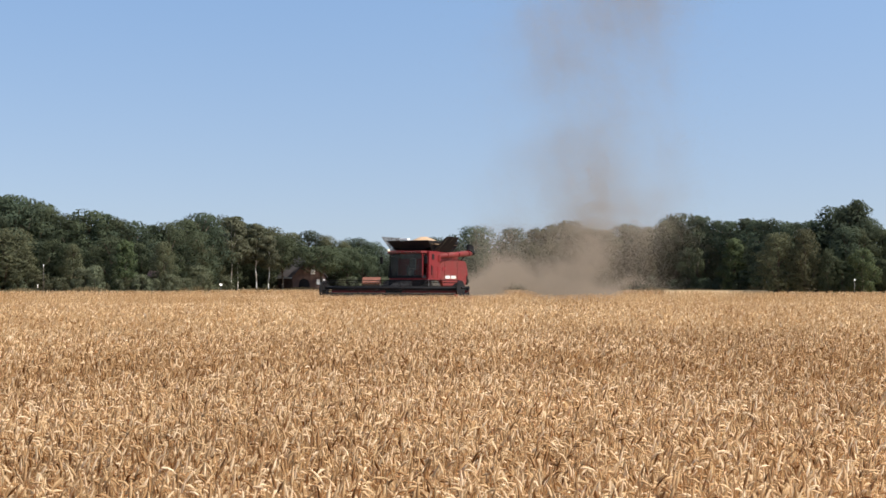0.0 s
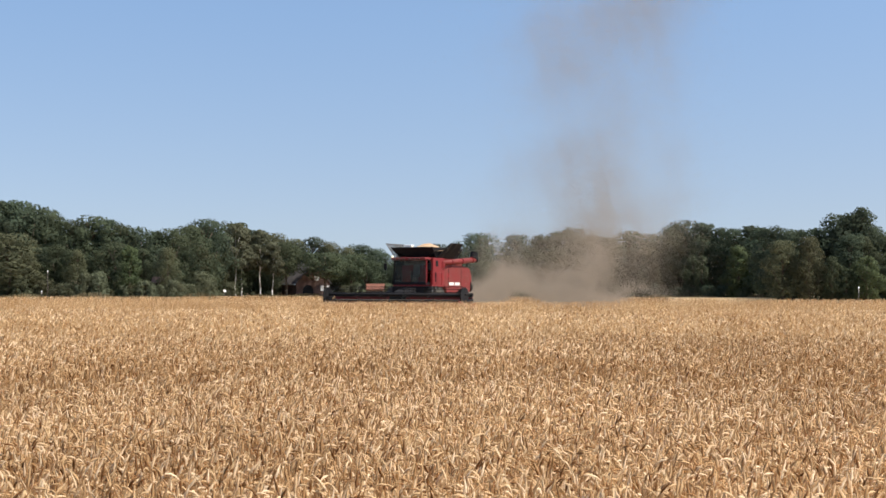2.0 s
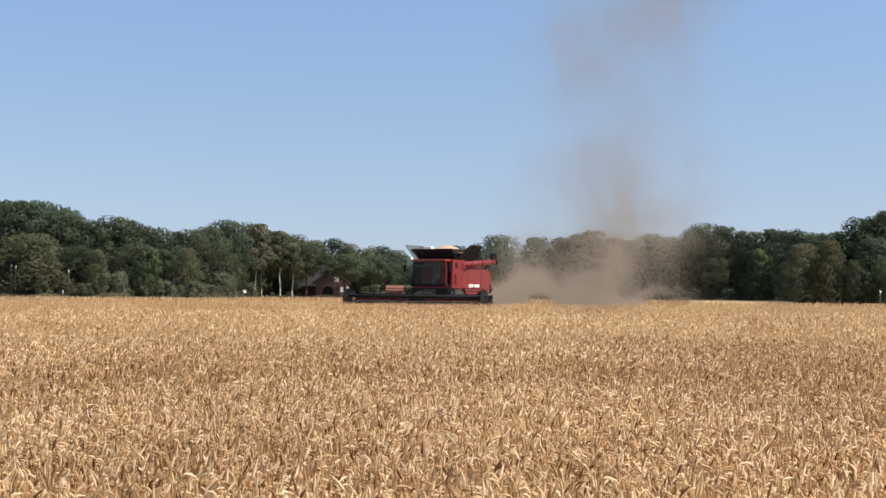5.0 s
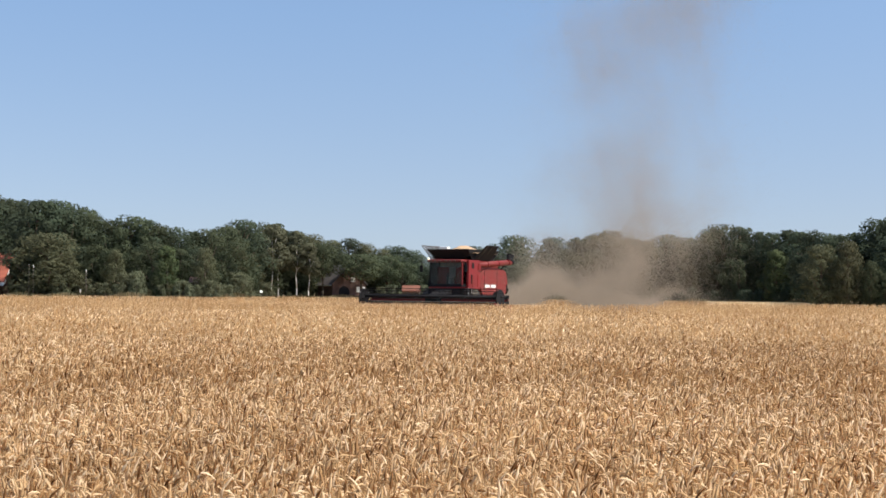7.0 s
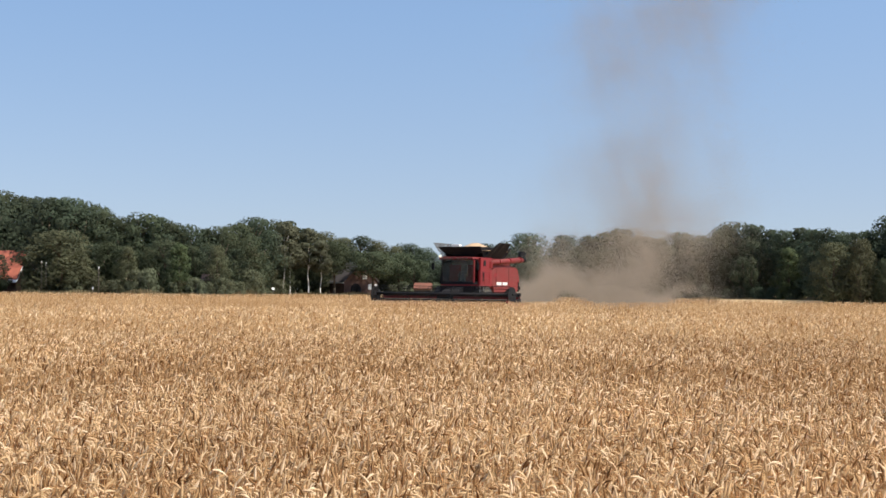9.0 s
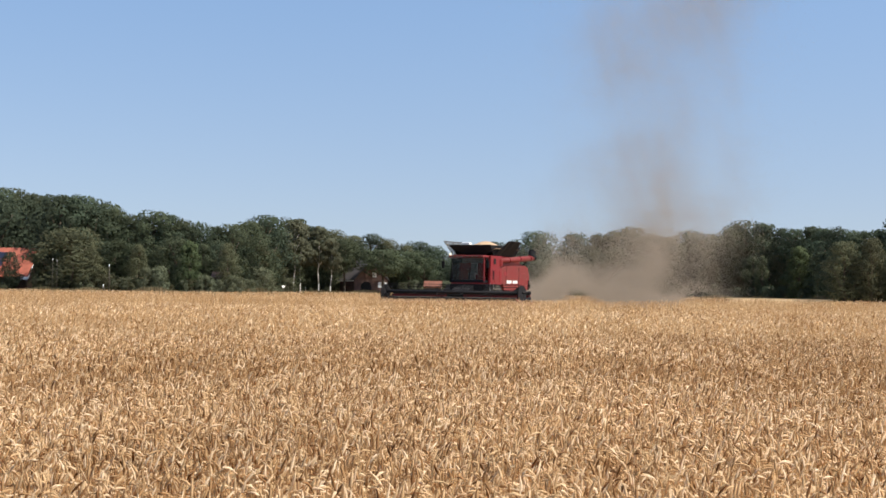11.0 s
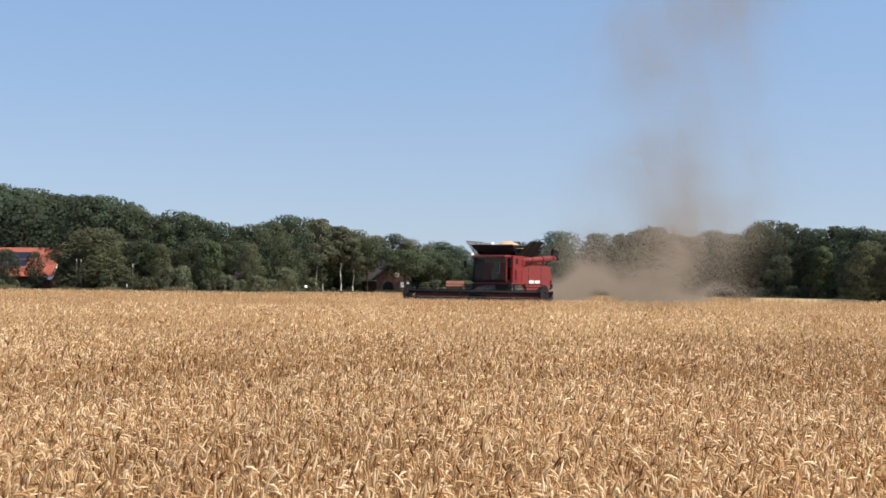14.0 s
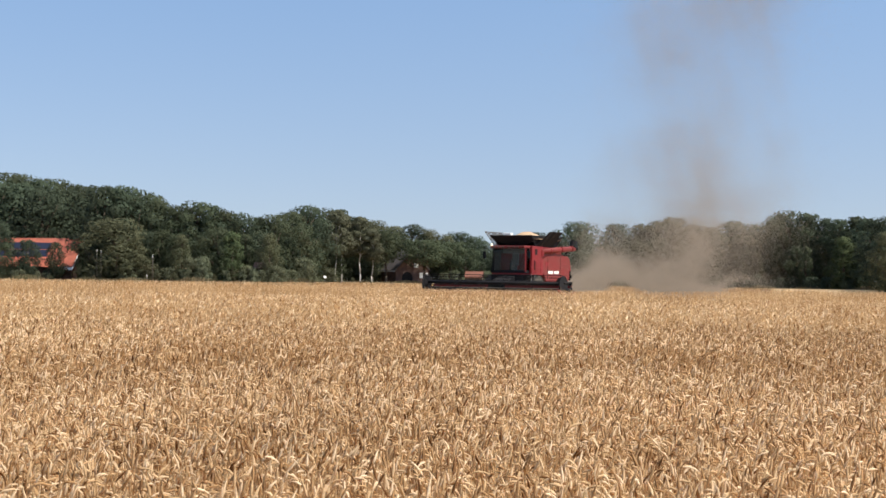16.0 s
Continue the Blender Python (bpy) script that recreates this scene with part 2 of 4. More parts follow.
def plate(bm, corners, thick):
    """A panel with thickness from four corners."""
    c = [Vector(p) for p in corners]
    n = (c[1] - c[0]).cross(c[2] - c[0]).normalized() * thick
    a, b = [bm.verts.new(p) for p in c], [bm.verts.new(p - n) for p in c]
    bm.faces.new(a), bm.faces.new(b[::-1])
    for i in range(len(c)):
        j = (i + 1) % len(c)
        bm.faces.new((a[j], a[i], b[i], b[j]))
    return bm


def new_bm():
    return bmesh.new()


# ---- the lie of the land ----
def sight(px, d):
    """Sideways place at depth d of the line of sight numbered px (0 to 1568 across the first view)."""
    return d * (px - 784) / F


def rise(py, d):
    """Height at depth d of the line of sight numbered py (507 is level)."""
    return EYE_H + d * (507 - py) / F


def wood_edge(px):
    """Depth at which the field ends and the wood begins."""
    return np.interp(px, (-400, 300, 420, 700, 1000, 1200, 1340, 1375, 1700), (202, 209, 251, 264, 260, 237, 216, 183, 176))


g = new("ground", sheet_mesh("ground", [(-4500, -4500, 0), (4500, -4500, 0), (4500, 4500, 0), (-4500, 4500, 0)], [(0, 1, 2, 3)], M_SOIL))
tagged(g, "dry brown soil of a flat cereal field", "ground", kind="structure")

# ---- the wheat ----
rng = np.random.default_rng(7)
COMBINE_D = 96.8
COMBINE = pose(sight(780, COMBINE_D) - COMBINE_D * math.tan(radians(1.99)), COMBINE_D, 0, 0, 0, -27)
C_INV = np.array(COMBINE.inverted())


CLUMPS = [(rng.uniform(0, math.tau), rng.uniform(7, 17), rng.uniform(0, math.tau)) for _ in range(7)]


def clumps(x, y):
    """Uneven growth over half a metre or so, from -1 in the hollows to 1 on the tufts."""
    v = np.zeros(np.shape(x))
    for a, f, p in CLUMPS:
        v += np.sin((x * math.cos(a) + y * math.sin(a)) * f + p + 0.8 * v)
    return np.clip(v / 3.2, -1, 1)


def crop_height(x, y):
    h = 0.82 + 0.034 * np.sin(0.9 * x + 0.35 * y + 1) * np.sin(0.5 * y - 0.4 * x) + 0.032 * np.sin(2.3 * x - 1.1 * y) * np.sin(1.7 * y + 2)
    return h + 0.042 * clumps(x, y) + 0.02 * np.sin(0.13 * x + 0.21 * y) + 0.018 * np.sin(5.1 * x + 3.2 * y) * np.sin(4.3 * y - 2.2 * x)


def standing(x, y):
    """Where the crop still stands: not past the wood's edge, and not where the harvester has been."""
    px = 784 + F * x / np.maximum(y, 1)
    lx = C_INV[0, 0] * x + C_INV[0, 1] * y + C_INV[0, 3]
    ly = C_INV[1, 0] * x + C_INV[1, 1] * y + C_INV[1, 3]
    cut = (np.abs(lx) < 6.0) & (ly > -1.5)
    strip = (px > 1182) & (px < 1360) & (y > 194)
    return (y < wood_edge(px) - 3) & ~cut & ~strip


def scatter(d0, d1, count, a0=-24.5, a1=20.5):
    """Random places between two distances, within a range of bearings."""
    d = np.sqrt(rng.uniform(d0 * d0, d1 * d1, count))
    a = np.radians(rng.uniform(a0, a1, count))
    x, y = d * np.sin(a), d * np.cos(a)
    ok = standing(x, y) & (rng.random(count) < 0.86 + 0.3 * clumps(x, y))
    return x[ok], y[ok]


def wheat_plants(x, y, rings, sides, ear, width, bend=(1.0, 2.4), leaves=False, low=0.04, spread=0.05):
    """Stems with nodding ears: arrays of corners and four-cornered faces."""
    n = len(x)
    phi = rng.normal(0.5, 1.5, n)
    e1 = np.stack([np.cos(phi), np.sin(phi), np.zeros(n)], -1)
    e2 = np.stack([-np.sin(phi), np.cos(phi), np.zeros(n)], -1)
    up = np.array([0, 0, 1.0])
    h = crop_height(x, y) * rng.normal(1, spread, n) - low
    lean = np.abs(rng.normal(0.1, 0.09, n))
    base = np.stack([x, y, np.zeros(n)], -1)
    top = base + e1 * (h * np.sin(lean))[:, None] + up * (h * np.cos(lean))[:, None]
    verts, faces, count = [], [], 0

    def strip_of(points, widths, across):
        """Ribbons along lists of points (k, n, 3)."""
        nonlocal count
        k = len(points)
        v = np.stack([np.stack([p - across * w, p + across * w], 1) for p, w in zip(points, widths)], 1)
        i = count + np.arange(n)[:, None] * (2 * k) + np.arange(k - 1)[None] * 2
        faces.append(np.stack([i, i + 1, i + 3, i + 2], -1).reshape(-1, 4))
        verts.append(v.reshape(-1, 3))
        count += n * 2 * k

    side = np.cross(e1, up)
    girth = width if width > 3 else min(width, 1.5)
    turn = rng.uniform(0, np.pi, n)
    ribbon = (e1 * np.cos(turn)[:, None] + side * np.sin(turn)[:, None])
    strip_of([base, top], [0.0016 * girth, 0.0014 * girth], ribbon)
    total = np.where(rng.random(n) < 0.45, rng.uniform(0.15, 0.8, n), rng.uniform(*bend, n))
    length = ear * rng.normal(1, 0.16, n)
    s = np.linspace(0, 1, rings)
    angle = lean[None] + total[None] * (0.55 + 0.45 * s[:, None])
    step = length / (rings - 1)
    pts, p = [top], top
    for i in range(1, rings):
        a = angle[i]
        p = p + (e1 * np.sin(a)[:, None] + up * np.cos(a)[:, None]) * step[:, None]
        pts.append(p)
    if sides == 2:
        strip_of(pts, [0.0062 * width * (0.35 if i in (0, rings - 1) else 1) for i in range(rings)], ribbon)
    else:
        prof = np.where(np.arange(rings) % 2 == 0, 0.66, 1.15)
        prof[0], prof[-1] = 0.45, 0.22
        ring = []
        for i in range(rings):
            nrm = e1 * np.cos(angle[i])[:, None] - up * np.sin(angle[i])[:, None]
            for k in range(sides):
                t = 2 * np.pi * k / sides + 0.4
                ring.append(pts[i] + (e2 * (np.cos(t) * 0.0066) + nrm * (np.sin(t) * 0.0050)) * (prof[i] * width))
        v = np.stack(ring, 1)
        i = count + np.arange(n)[:, None, None] * (rings * sides) + (np.arange(rings - 1) * sides)[None, :, None]
        k = np.arange(sides)[None, None]
        kn = (k + 1) % sides
        faces.append(np.stack([i + k, i + kn, i + sides + kn, i + sides + k], -1).reshape(-1, 4))
        verts.append(v.reshape(-1, 3))
        count += n * rings * sides
    if leaves:
        psi = rng.uniform(0, 2 * np.pi, n)
        out = np.stack([np.cos(psi), np.sin(psi), np.zeros(n)], -1)
        b = base + (top - base) * rng.uniform(0.6, 0.92, n)[:, None]
        r = rng.uniform(0.07, 0.15, n)[:, None]
        c1, c2, c3 = b + out * r * 0.4 + up * r * 0.35, b + out * r * 0.85 + up * r * 0.15, b + out * r - up * r * 0.55
        strip_of([b, c1, c2, c3], [0.005, 0.007, 0.005, 0.001], np.cross(out, up))
    slots = np.concatenate([np.full(len(f), i) for i, f in enumerate(faces)])
    return np.concatenate(verts), np.concatenate(faces), slots


def stack(pieces):
    vs, fs, ss, o = [], [], [], 0
    for v, f, s in pieces:
        vs.append(v), fs.append(f + o), ss.append(s)
        o += len(v)
    return np.concatenate(vs), np.concatenate(fs), np.concatenate(ss)


pieces = [
    wheat_plants(*scatter(3.8, 11.0, 27000), 4, 3, 0.060, 1.05, bend=(1.5, 2.9), low=0.06, leaves=True),
    wheat_plants(*scatter(11.0, 25.0, 33000), 3, 3, 0.070, 1.5, bend=(1.4, 2.8), low=0.075, spread=0.06),
    wheat_plants(*scatter(25.0, 66.0, 40000), 3, 2, 0.085, 2.7, low=0.085, spread=0.07),
    wheat_plants(*scatter(66.0, 143.0, 50000), 2, 2, 0.085, 3.1, low=0.0, spread=0.06),
    wheat_plants(*scatter(84.0, 100.0, 12000, -9, 3), 2, 2, 0.085, 3.1, low=0.0, spread=0.05),
    wheat_plants(*scatter(143.0, 270.0, 27000), 2, 2, 0.12, 12.0, low=0.06, spread=0.025),
    wheat_plants(*scatter(3.8, 13.0, 4500, 20.5, 62), 2, 2, 0.09, 2.4, low=0.06),
    wheat_plants(*scatter(3.8, 13.0, 4500, -64, -24.5), 2, 2, 0.09, 2.4, low=0.06),
    wheat_plants(*scatter(13.0, 66.0, 7000, 20.5, 60), 2, 2, 0.13, 6.0, low=0.06),
    wheat_plants(*scatter(13.0, 66.0, 7000, -60, -24.5), 2, 2, 0.13, 6.0, low=0.06),
    wheat_plants(*scatter(66.0, 209.0, 6000, 20.5, 50), 2, 2, 0.2, 20.0, low=0.12),
    wheat_plants(*scatter(66.0, 209.0, 6000, -50, -24.5), 2, 2, 0.2, 20.0, low=0.12),
]
corners, quads, slots = stack(pieces)
me = sheet_mesh("wheat_field", corners, quads, M_STEM)
me.materials.append(M_EAR), me.materials.append(M_FLAG)
me.polygons.foreach_set("material_index", slots.astype(np.int32))
w = new("wheat_field", me)
tagged(w, "ripe golden wheat with nodding ears, standing uncut", "wheat", kind="stuff")


def tufts(x, y, h, wide, mat, name, label, category, spikes=3):
    """Short upright blades or stalks, a few to a tuft, as one mesh."""
    n = len(x)
    v, f = [], []
    for k in range(spikes):
        a, lean = rng.uniform(0, 2 * np.pi, n), rng.uniform(0, 0.6, n)
        hh = h * rng.uniform(0.6, 1.1, n)
        cx, cy = x + rng.normal(0, wide, n), y + rng.normal(0, wide, n)
        dx, dy = np.cos(a) * wide * 0.3, np.sin(a) * wide * 0.3
        tx, ty = cx - dy * lean * 3, cy + dx * lean * 3
        q = np.stack([np.stack([cx - dx, cy - dy, 0 * hh], -1), np.stack([cx + dx, cy + dy, 0 * hh], -1),
                      np.stack([tx + dx * 0.3, ty + dy * 0.3, hh], -1), np.stack([tx - dx * 0.3, ty - dy * 0.3, hh], -1)], 1)
        v.append(q.reshape(-1, 3))
        f.append(np.arange(n * 4).reshape(-1, 4) + k * n * 4)
    return tagged(new(name, sheet_mesh(name, np.concatenate(v), np.concatenate(f), mat)), label, category, kind="stuff")


# stubble on the harvester's track and on the strip already cut before the wood
lx, ly = rng.uniform(-5.9, 5.9, 5000), rng.uniform(1, 116, 5000)
m = np.array(COMBINE)
sx, sy = m[0, 0] * lx + m[0, 1] * ly + m[0, 3], m[1, 0] * lx + m[1, 1] * ly + m[1, 3]
px = rng.uniform(1182, 1360, 6500)
sd = rng.uniform(195, 214, 6500)
sx, sy = np.concatenate([sx, sight(px, sd)]), np.concatenate([sy, sd])
ok = sy < wood_edge(784 + F * sx / sy) - 1
hs = np.where(sy[ok] > 187, 0.80, 0.2)
tufts(sx[ok], sy[ok], hs, 0.15, M_STUBBLE, "stubble", "pale cut straw stubble on the field", "stubble")
# the verge of grass between the field and the wood
px = rng.uniform(-330, 1345, 12000)
gd = wood_edge(px) + rng.uniform(-3, 5, 12000)
tufts(sight(px, gd), gd, 0.92 + 0.48 * np.sin(px * 0.05) * np.sin(px * 0.013), 0.35, M_GRASS, "verge_grass", "dry olive grass along the edge of the wood", "grass")


# ---- trees ----
def tree(name, seed, trunk_mat, leaf_mat, width, low, lobes, leaf_size, count, label, category, bare=0.5, top=1.0, slim=1.0):
    """A tree one unit high: tapered trunk, limbs, and a crown of leaf sprays in uneven lobes."""
    r = np.random.default_rng(seed)
    root = thing(name, Matrix.Identity(4), label, category)
    centres, radii = [], []
    for i in range(lobes):
        z = low + (top - low) * (i + 0.5) / lobes
        u = (z - low) / (top - low)
        reach = width * 0.5 * (math.sin(math.pi * min(max(u * 0.85 + 0.14, 0), 1)) ** 0.7) * r.uniform(0.35, 0.85)
        a = i * 2.4 + r.uniform(-0.6, 0.6)
        rad = width * r.uniform(0.18, 0.29) * (1.0 - 0.35 * u)
        centres.append((reach * math.cos(a), reach * math.sin(a), min(z, top - rad * 0.8)))
        radii.append(rad)
    bm = new_bm()
    bends = [Vector((0, 0, 0))] + [Vector((r.uniform(-0.012, 0.012), r.uniform(-0.012, 0.012), 0.9 * k / 5)) for k in range(1, 6)]
    thick = 0.022 * (0.6 + width) * slim
    for k in range(5):
        tube(bm, bends[k], bends[k + 1], thick * (1 - 0.17 * k), thick * (1 - 0.17 * (k + 1)), 7)
    for c, rad in list(zip(centres, radii))[::2]:
        z0 = max(low * bare, c[2] - abs(c[0]) - abs(c[1]) - 0.05)
        tube(bm, (0, 0, z0), c, thick * 0.4, thick * 0.1, 5)
    part("trunk", bm, trunk_mat, root, smooth=True)
    pick = r.choice(lobes, count, p=np.array(radii) ** 2 / np.sum(np.array(radii) ** 2))
    d = r.normal(size=(count, 3))
    d /= np.linalg.norm(d, axis=1)[:, None]
    rad = np.array(radii)[pick] * (1 - np.abs(r.normal(0, 0.2, count))) * (1 + 0.13 * np.sin(d[:, 0] * 7 + pick) * np.sin(d[:, 2] * 6 + pick * 2))
    c = np.array(centres)[pick] + d * rad[:, None] * np.array([1, 1, 0.8])
    nrm = d + r.normal(0, 0.38, (count, 3))
    nrm /= np.linalg.norm(nrm, axis=1)[:, None]
    t1 = np.cross(nrm, r.normal(size=(count, 3)))
    t1 /= np.linalg.norm(t1, axis=1)[:, None]
    t2 = np.cross(nrm, t1)
    s = (leaf_size * r.uniform(0.5, 1.3, count))[:, None]
    soft = d * 0.7 + nrm * 0.5 + (c - np.array([0, 0, (low + top) / 2])) * np.array([0.9, 0.9, 0.6]) / width + np.array([0, 0, 0.3])
    soft /= np.linalg.norm(soft, axis=1)[:, None]
    spray = np.stack([c - t1 * s, c + t2 * s * 0.7 + t1 * s * 0.3, c + t1 * s * 0.9 - t2 * s * 0.6 + nrm * s * 0.2], 1)
    away = np.sum(np.cross(spray[:, 1] - spray[:, 0], spray[:, 2] - spray[:, 0]) * soft, 1) < 0
    spray[away] = spray[away][:, ::-1]
    me = sheet_mesh("crown", spray.reshape(-1, 3), np.arange(count * 3).reshape(-1, 3), leaf_mat, True)
    me.normals_split_custom_set_from_vertices(np.repeat(soft, 3, axis=0).tolist())     # sprays turn their shading outwards, as clumps
    crown = new("crown", me)
    crown.parent = root
    return root


LEAFY = ("broad-leaved tree with a dense dark green crown at the wood's edge", "tree")
KINDS = {
    "dark": [tree("tree", 10 + k, M_BARK, M_LEAF_DARK, 0.62 + 0.1 * k, 0.16, 28, 0.0175, 6600, *LEAFY) for k in range(3)],
    "green": [tree("tree", 20 + k, M_BARK, M_LEAF, 0.6 + 0.12 * k, 0.14, 24, 0.0175, 6400,
                   "leafy tree with a rounded mid-green crown at the wood's edge", "tree") for k in range(3)],
    "olive": [tree("tree", 30 + k, M_BARK, M_LEAF_OLIVE, 0.62 + 0.12 * k, 0.15, 22, 0.0175, 6000,
                   "dry olive-brown leafy tree at the wood's edge", "tree") for k in range(2)],
    "fresh": [tree("tree", 40 + k, M_BARK, M_LEAF_FRESH, 0.7 + 0.1 * k, 0.12, 20, 0.024, 4200,
                   "sunlit fresh green tree before the dark wood", "tree") for k in range(2)],
    "birch": [tree("birch_tree", 50 + k, M_BIRCH, M_LEAF_BIRCH, 0.36 + 0.1 * k, 0.46, 18, 0.020, 2600,
                   "slender birch with a white trunk and olive crown", "birch", bare=0.9, slim=0.4) for k in range(2)],
    "back": [tree("tree", 90 + k, M_BARK, M_LEAF_DARK, 0.7 + 0.1 * k, 0.3, 20, 0.021, 4000,
                  "dark green tree deep in the wood", "tree") for k in range(2)],
    "spread": [tree("tree", 80 + k, M_BARK, M_LEAF, 0.85, 0.52, 16, 0.024, 3000,
                    "spreading grey-green tree with a bare lower trunk by the house", "tree", bare=0.8) for k in range(2)],
    "bush": [tree("bush", 60 + k, M_BARK, (M_LEAF_GREY, M_LEAF_OLIVE, M_LEAF_GREY)[k], 1.25, 0.05, 12, 0.05, 1500,
                  "rounded leafy bush at the field's edge", "bush") for k in range(3)],
    "low": [tree("bush", 95 + k, M_BARK, M_LEAF_DARK, 1.3, 0.05, 12, 0.05, 1500,
                 "dark leafy bush in the shade of the wood", "bush") for k in range(2)],
    "pine": [tree("pine_tree", 70 + k, M_BARK, M_LEAF_DARK, 0.46, 0.42, 34, 0.018, 3600,
                  "dark pine with an uneven pointed top in the wood", "pine") for k in range(2)],
}
used = set()


def plant(kind, px, d, height, stretch=1.0, group="trees of the wood"):
    ob = random.choice(KINDS[kind])
    m = pose(sight(px, d), d, -0.05, 0, 0, random.uniform(0, 360)) @ Matrix.Diagonal((height * stretch, height * stretch, height, 1))
    if ob.name in used:
        ob = copy_thing(ob, m @ Matrix.Diagonal((1 / ob.scale.x, 1 / ob.scale.y, 1 / ob.scale.z, 1)))
    else:
        used.add(ob.name)
        ob.matrix_basis = m
    return tagged(ob, group=group)


random.seed(5)
# (line of sight, level of the top): the tall trees that make the wood's outline
TALL_WEST = [(-195, 322), (-165, 326), (-135, 334), (-105, 333), (-75, 342), (-45, 346), (-15, 344), (15, 344), (42, 350), (70, 358),
             (88, 370), (122, 379), (155, 371), (185, 378), (205, 386), (235, 391), (268, 398), (298, 394), (330, 388), (352, 376), (382, 381)]
TALL_MID = [(415, 384), (448, 396), (480, 402), (512, 412), (545, 408), (575, 417), (605, 426), (632, 422), (655, 429), (672, 436),
            (715, 431), (745, 424), (770, 420), (795, 430), (843, 400), (905, 404), (948, 404), (978, 398), (1005, 391), (1040, 404)]
TALL_EAST = [(1070, 408), (1105, 396), (1145, 401), (1180, 388), (1208, 377), (1238, 382), (1268, 391), (1292, 392), (1322, 387), (1345, 391),
             (1365, 388), (1390, 394), (1412, 394), (1436, 391), (1462, 390), (1484, 366), (1505, 364), (1519, 354), (1540, 388), (1562, 404), (1585, 415), (1610, 405)]
for px, py in TALL_WEST + TALL_MID + TALL_EAST:
    d = wood_edge(px) + random.uniform(11, 17) + (27 if 690 < px < 800 else 17 if px < -40 else 0)
    kind = random.choice(("dark", "green", "green")) if px < 420 else random.choice(("dark", "dark", "dark", "olive") if px < 800 else ("dark", "dark", "green"))
    if 1250 < px < 1440:
        kind = random.choice(("pine", "pine", "dark"))
    if px == 1519:
        kind = "pine"
    plant(kind, px, d, rise(py, d) * 1.0, 0.8 if px in (1519,) else random.uniform(0.95, 1.25))
# a second row behind, lower, that closes the gaps
for px in range(-215, 1640, 44):
    if 676 < px < 700 or 860 < px < 890:
        continue
    d = wood_edge(px) + random.uniform(22, 32)
    skyline = np.interp(px, [p for p, _ in TALL_WEST + TALL_MID + TALL_EAST], [q for _, q in TALL_WEST + TALL_MID + TALL_EAST])
    plant("back", px, d, rise(skyline + random.uniform(12, 26), d), 1.1)
# the middle storey at the wood's edge
for px in range(-205, 1620, 25):
    if 480 < px < 590 or -190 < px < -15:
        continue
    d = wood_edge(px) + random.uniform(7, 12)
    skyline = np.interp(px, [p for p, _ in TALL_WEST + TALL_MID + TALL_EAST], [q for _, q in TALL_WEST + TALL_MID + TALL_EAST])
    top = 507 - (507 - skyline) * random.uniform(0.45, 0.75)
    kind = random.choice(("green", "dark", "green", "olive"))
    if 420 < px < 800 or 1340 < px < 1560:
        kind = random.choice(("dark", "dark", "green"))
    plant(kind, px, d, rise(top, d), random.uniform(0.85, 1.1))
# trees that stand out before the wood
for kind, px, py, stretch in (("olive", 7, 404, 1.7), ("olive", 130, 432, 0.8), ("fresh", 222, 425, 0.8), ("green", 205, 450, 0.8), ("olive", 290, 428, 0.7),
                              ("olive", 45, 455, 0.9), ("green", -197, 450, 0.9), ("dark", -154, 444, 1.05), ("dark", -103, 448, 0.85), ("green", -56, 456, 0.5), ("green", -8, 446, 0.8),
                              ("birch", 410, 386, 1.15), ("birch", 421, 396, 1.0), ("birch", 454, 397, 1.3), ("birch", 476, 418, 1.0), ("spread", 500, 418, 0.8),
                              ("spread", 614, 438, 1.0), ("spread", 642, 450, 0.9), ("dark", 700, 452, 0.9), ("green", 740, 448, 0.8),
                              ("fresh", 1300, 422, 0.95), ("olive", 1378, 412, 1.0), ("olive", 1424, 405, 0.8), ("green", 1465, 440, 0.7), ("fresh", 1527, 440, 0.85),
                              ("green", 1490, 462, 0.9), ("green", 1235, 440, 0.6), ("olive", 1150, 450, 0.7)):
    d = wood_edge(px) + (0.6 if kind == "birch" else 3.0)
    plant(kind, px, d, rise(py, d), stretch, "trees at the edge of the field")
plant("spread", 569, 256.5, rise(436, 256.5), 1.4, "trees at the edge of the field")
for px in range(-210, 1610, 19):
    if px > 1335 or 400 < px < 580 or 108 < px < 142 or 250 < px < 298 or 636 < px < 672 or random.random() < 0.12 or -112 < px < -40:
        continue
    d = wood_edge(px) + random.uniform(1.0, 3.0)
    plant("low" if px > 980 or 690 < px < 800 else "bush", px + random.uniform(-6, 6), d, random.uniform(1.4, 2.3) if px < -50 else random.uniform(1.85, 3.5) if px < 1340 else random.uniform(2.4, 4.6), random.uniform(0.75, 1.1), "bushes at the edge of the field")
for px, h in ((150, 4.4), (168, 4.7), (345, 5.0), (362, 4.6), (30, 3.5), (440, 1.65), (470, 1.85), (404, 1.75), (112, 2.9), (124, 2.6), (136, 2.7), (252, 3.4), (263, 2.6), (276, 2.7), (288, 2.6), (299, 3.4)):
    d = wood_edge(px) + 1.5
    plant("bush", px, d, h, 0.8, "bushes at the edge of the field")


# sorts of tree that were not needed
for spare in [ob for sorts in KINDS.values() for ob in sorts if ob.name not in used]:
    for ob in (*spare.children_recursive, spare):
        bpy.data.objects.remove(ob)


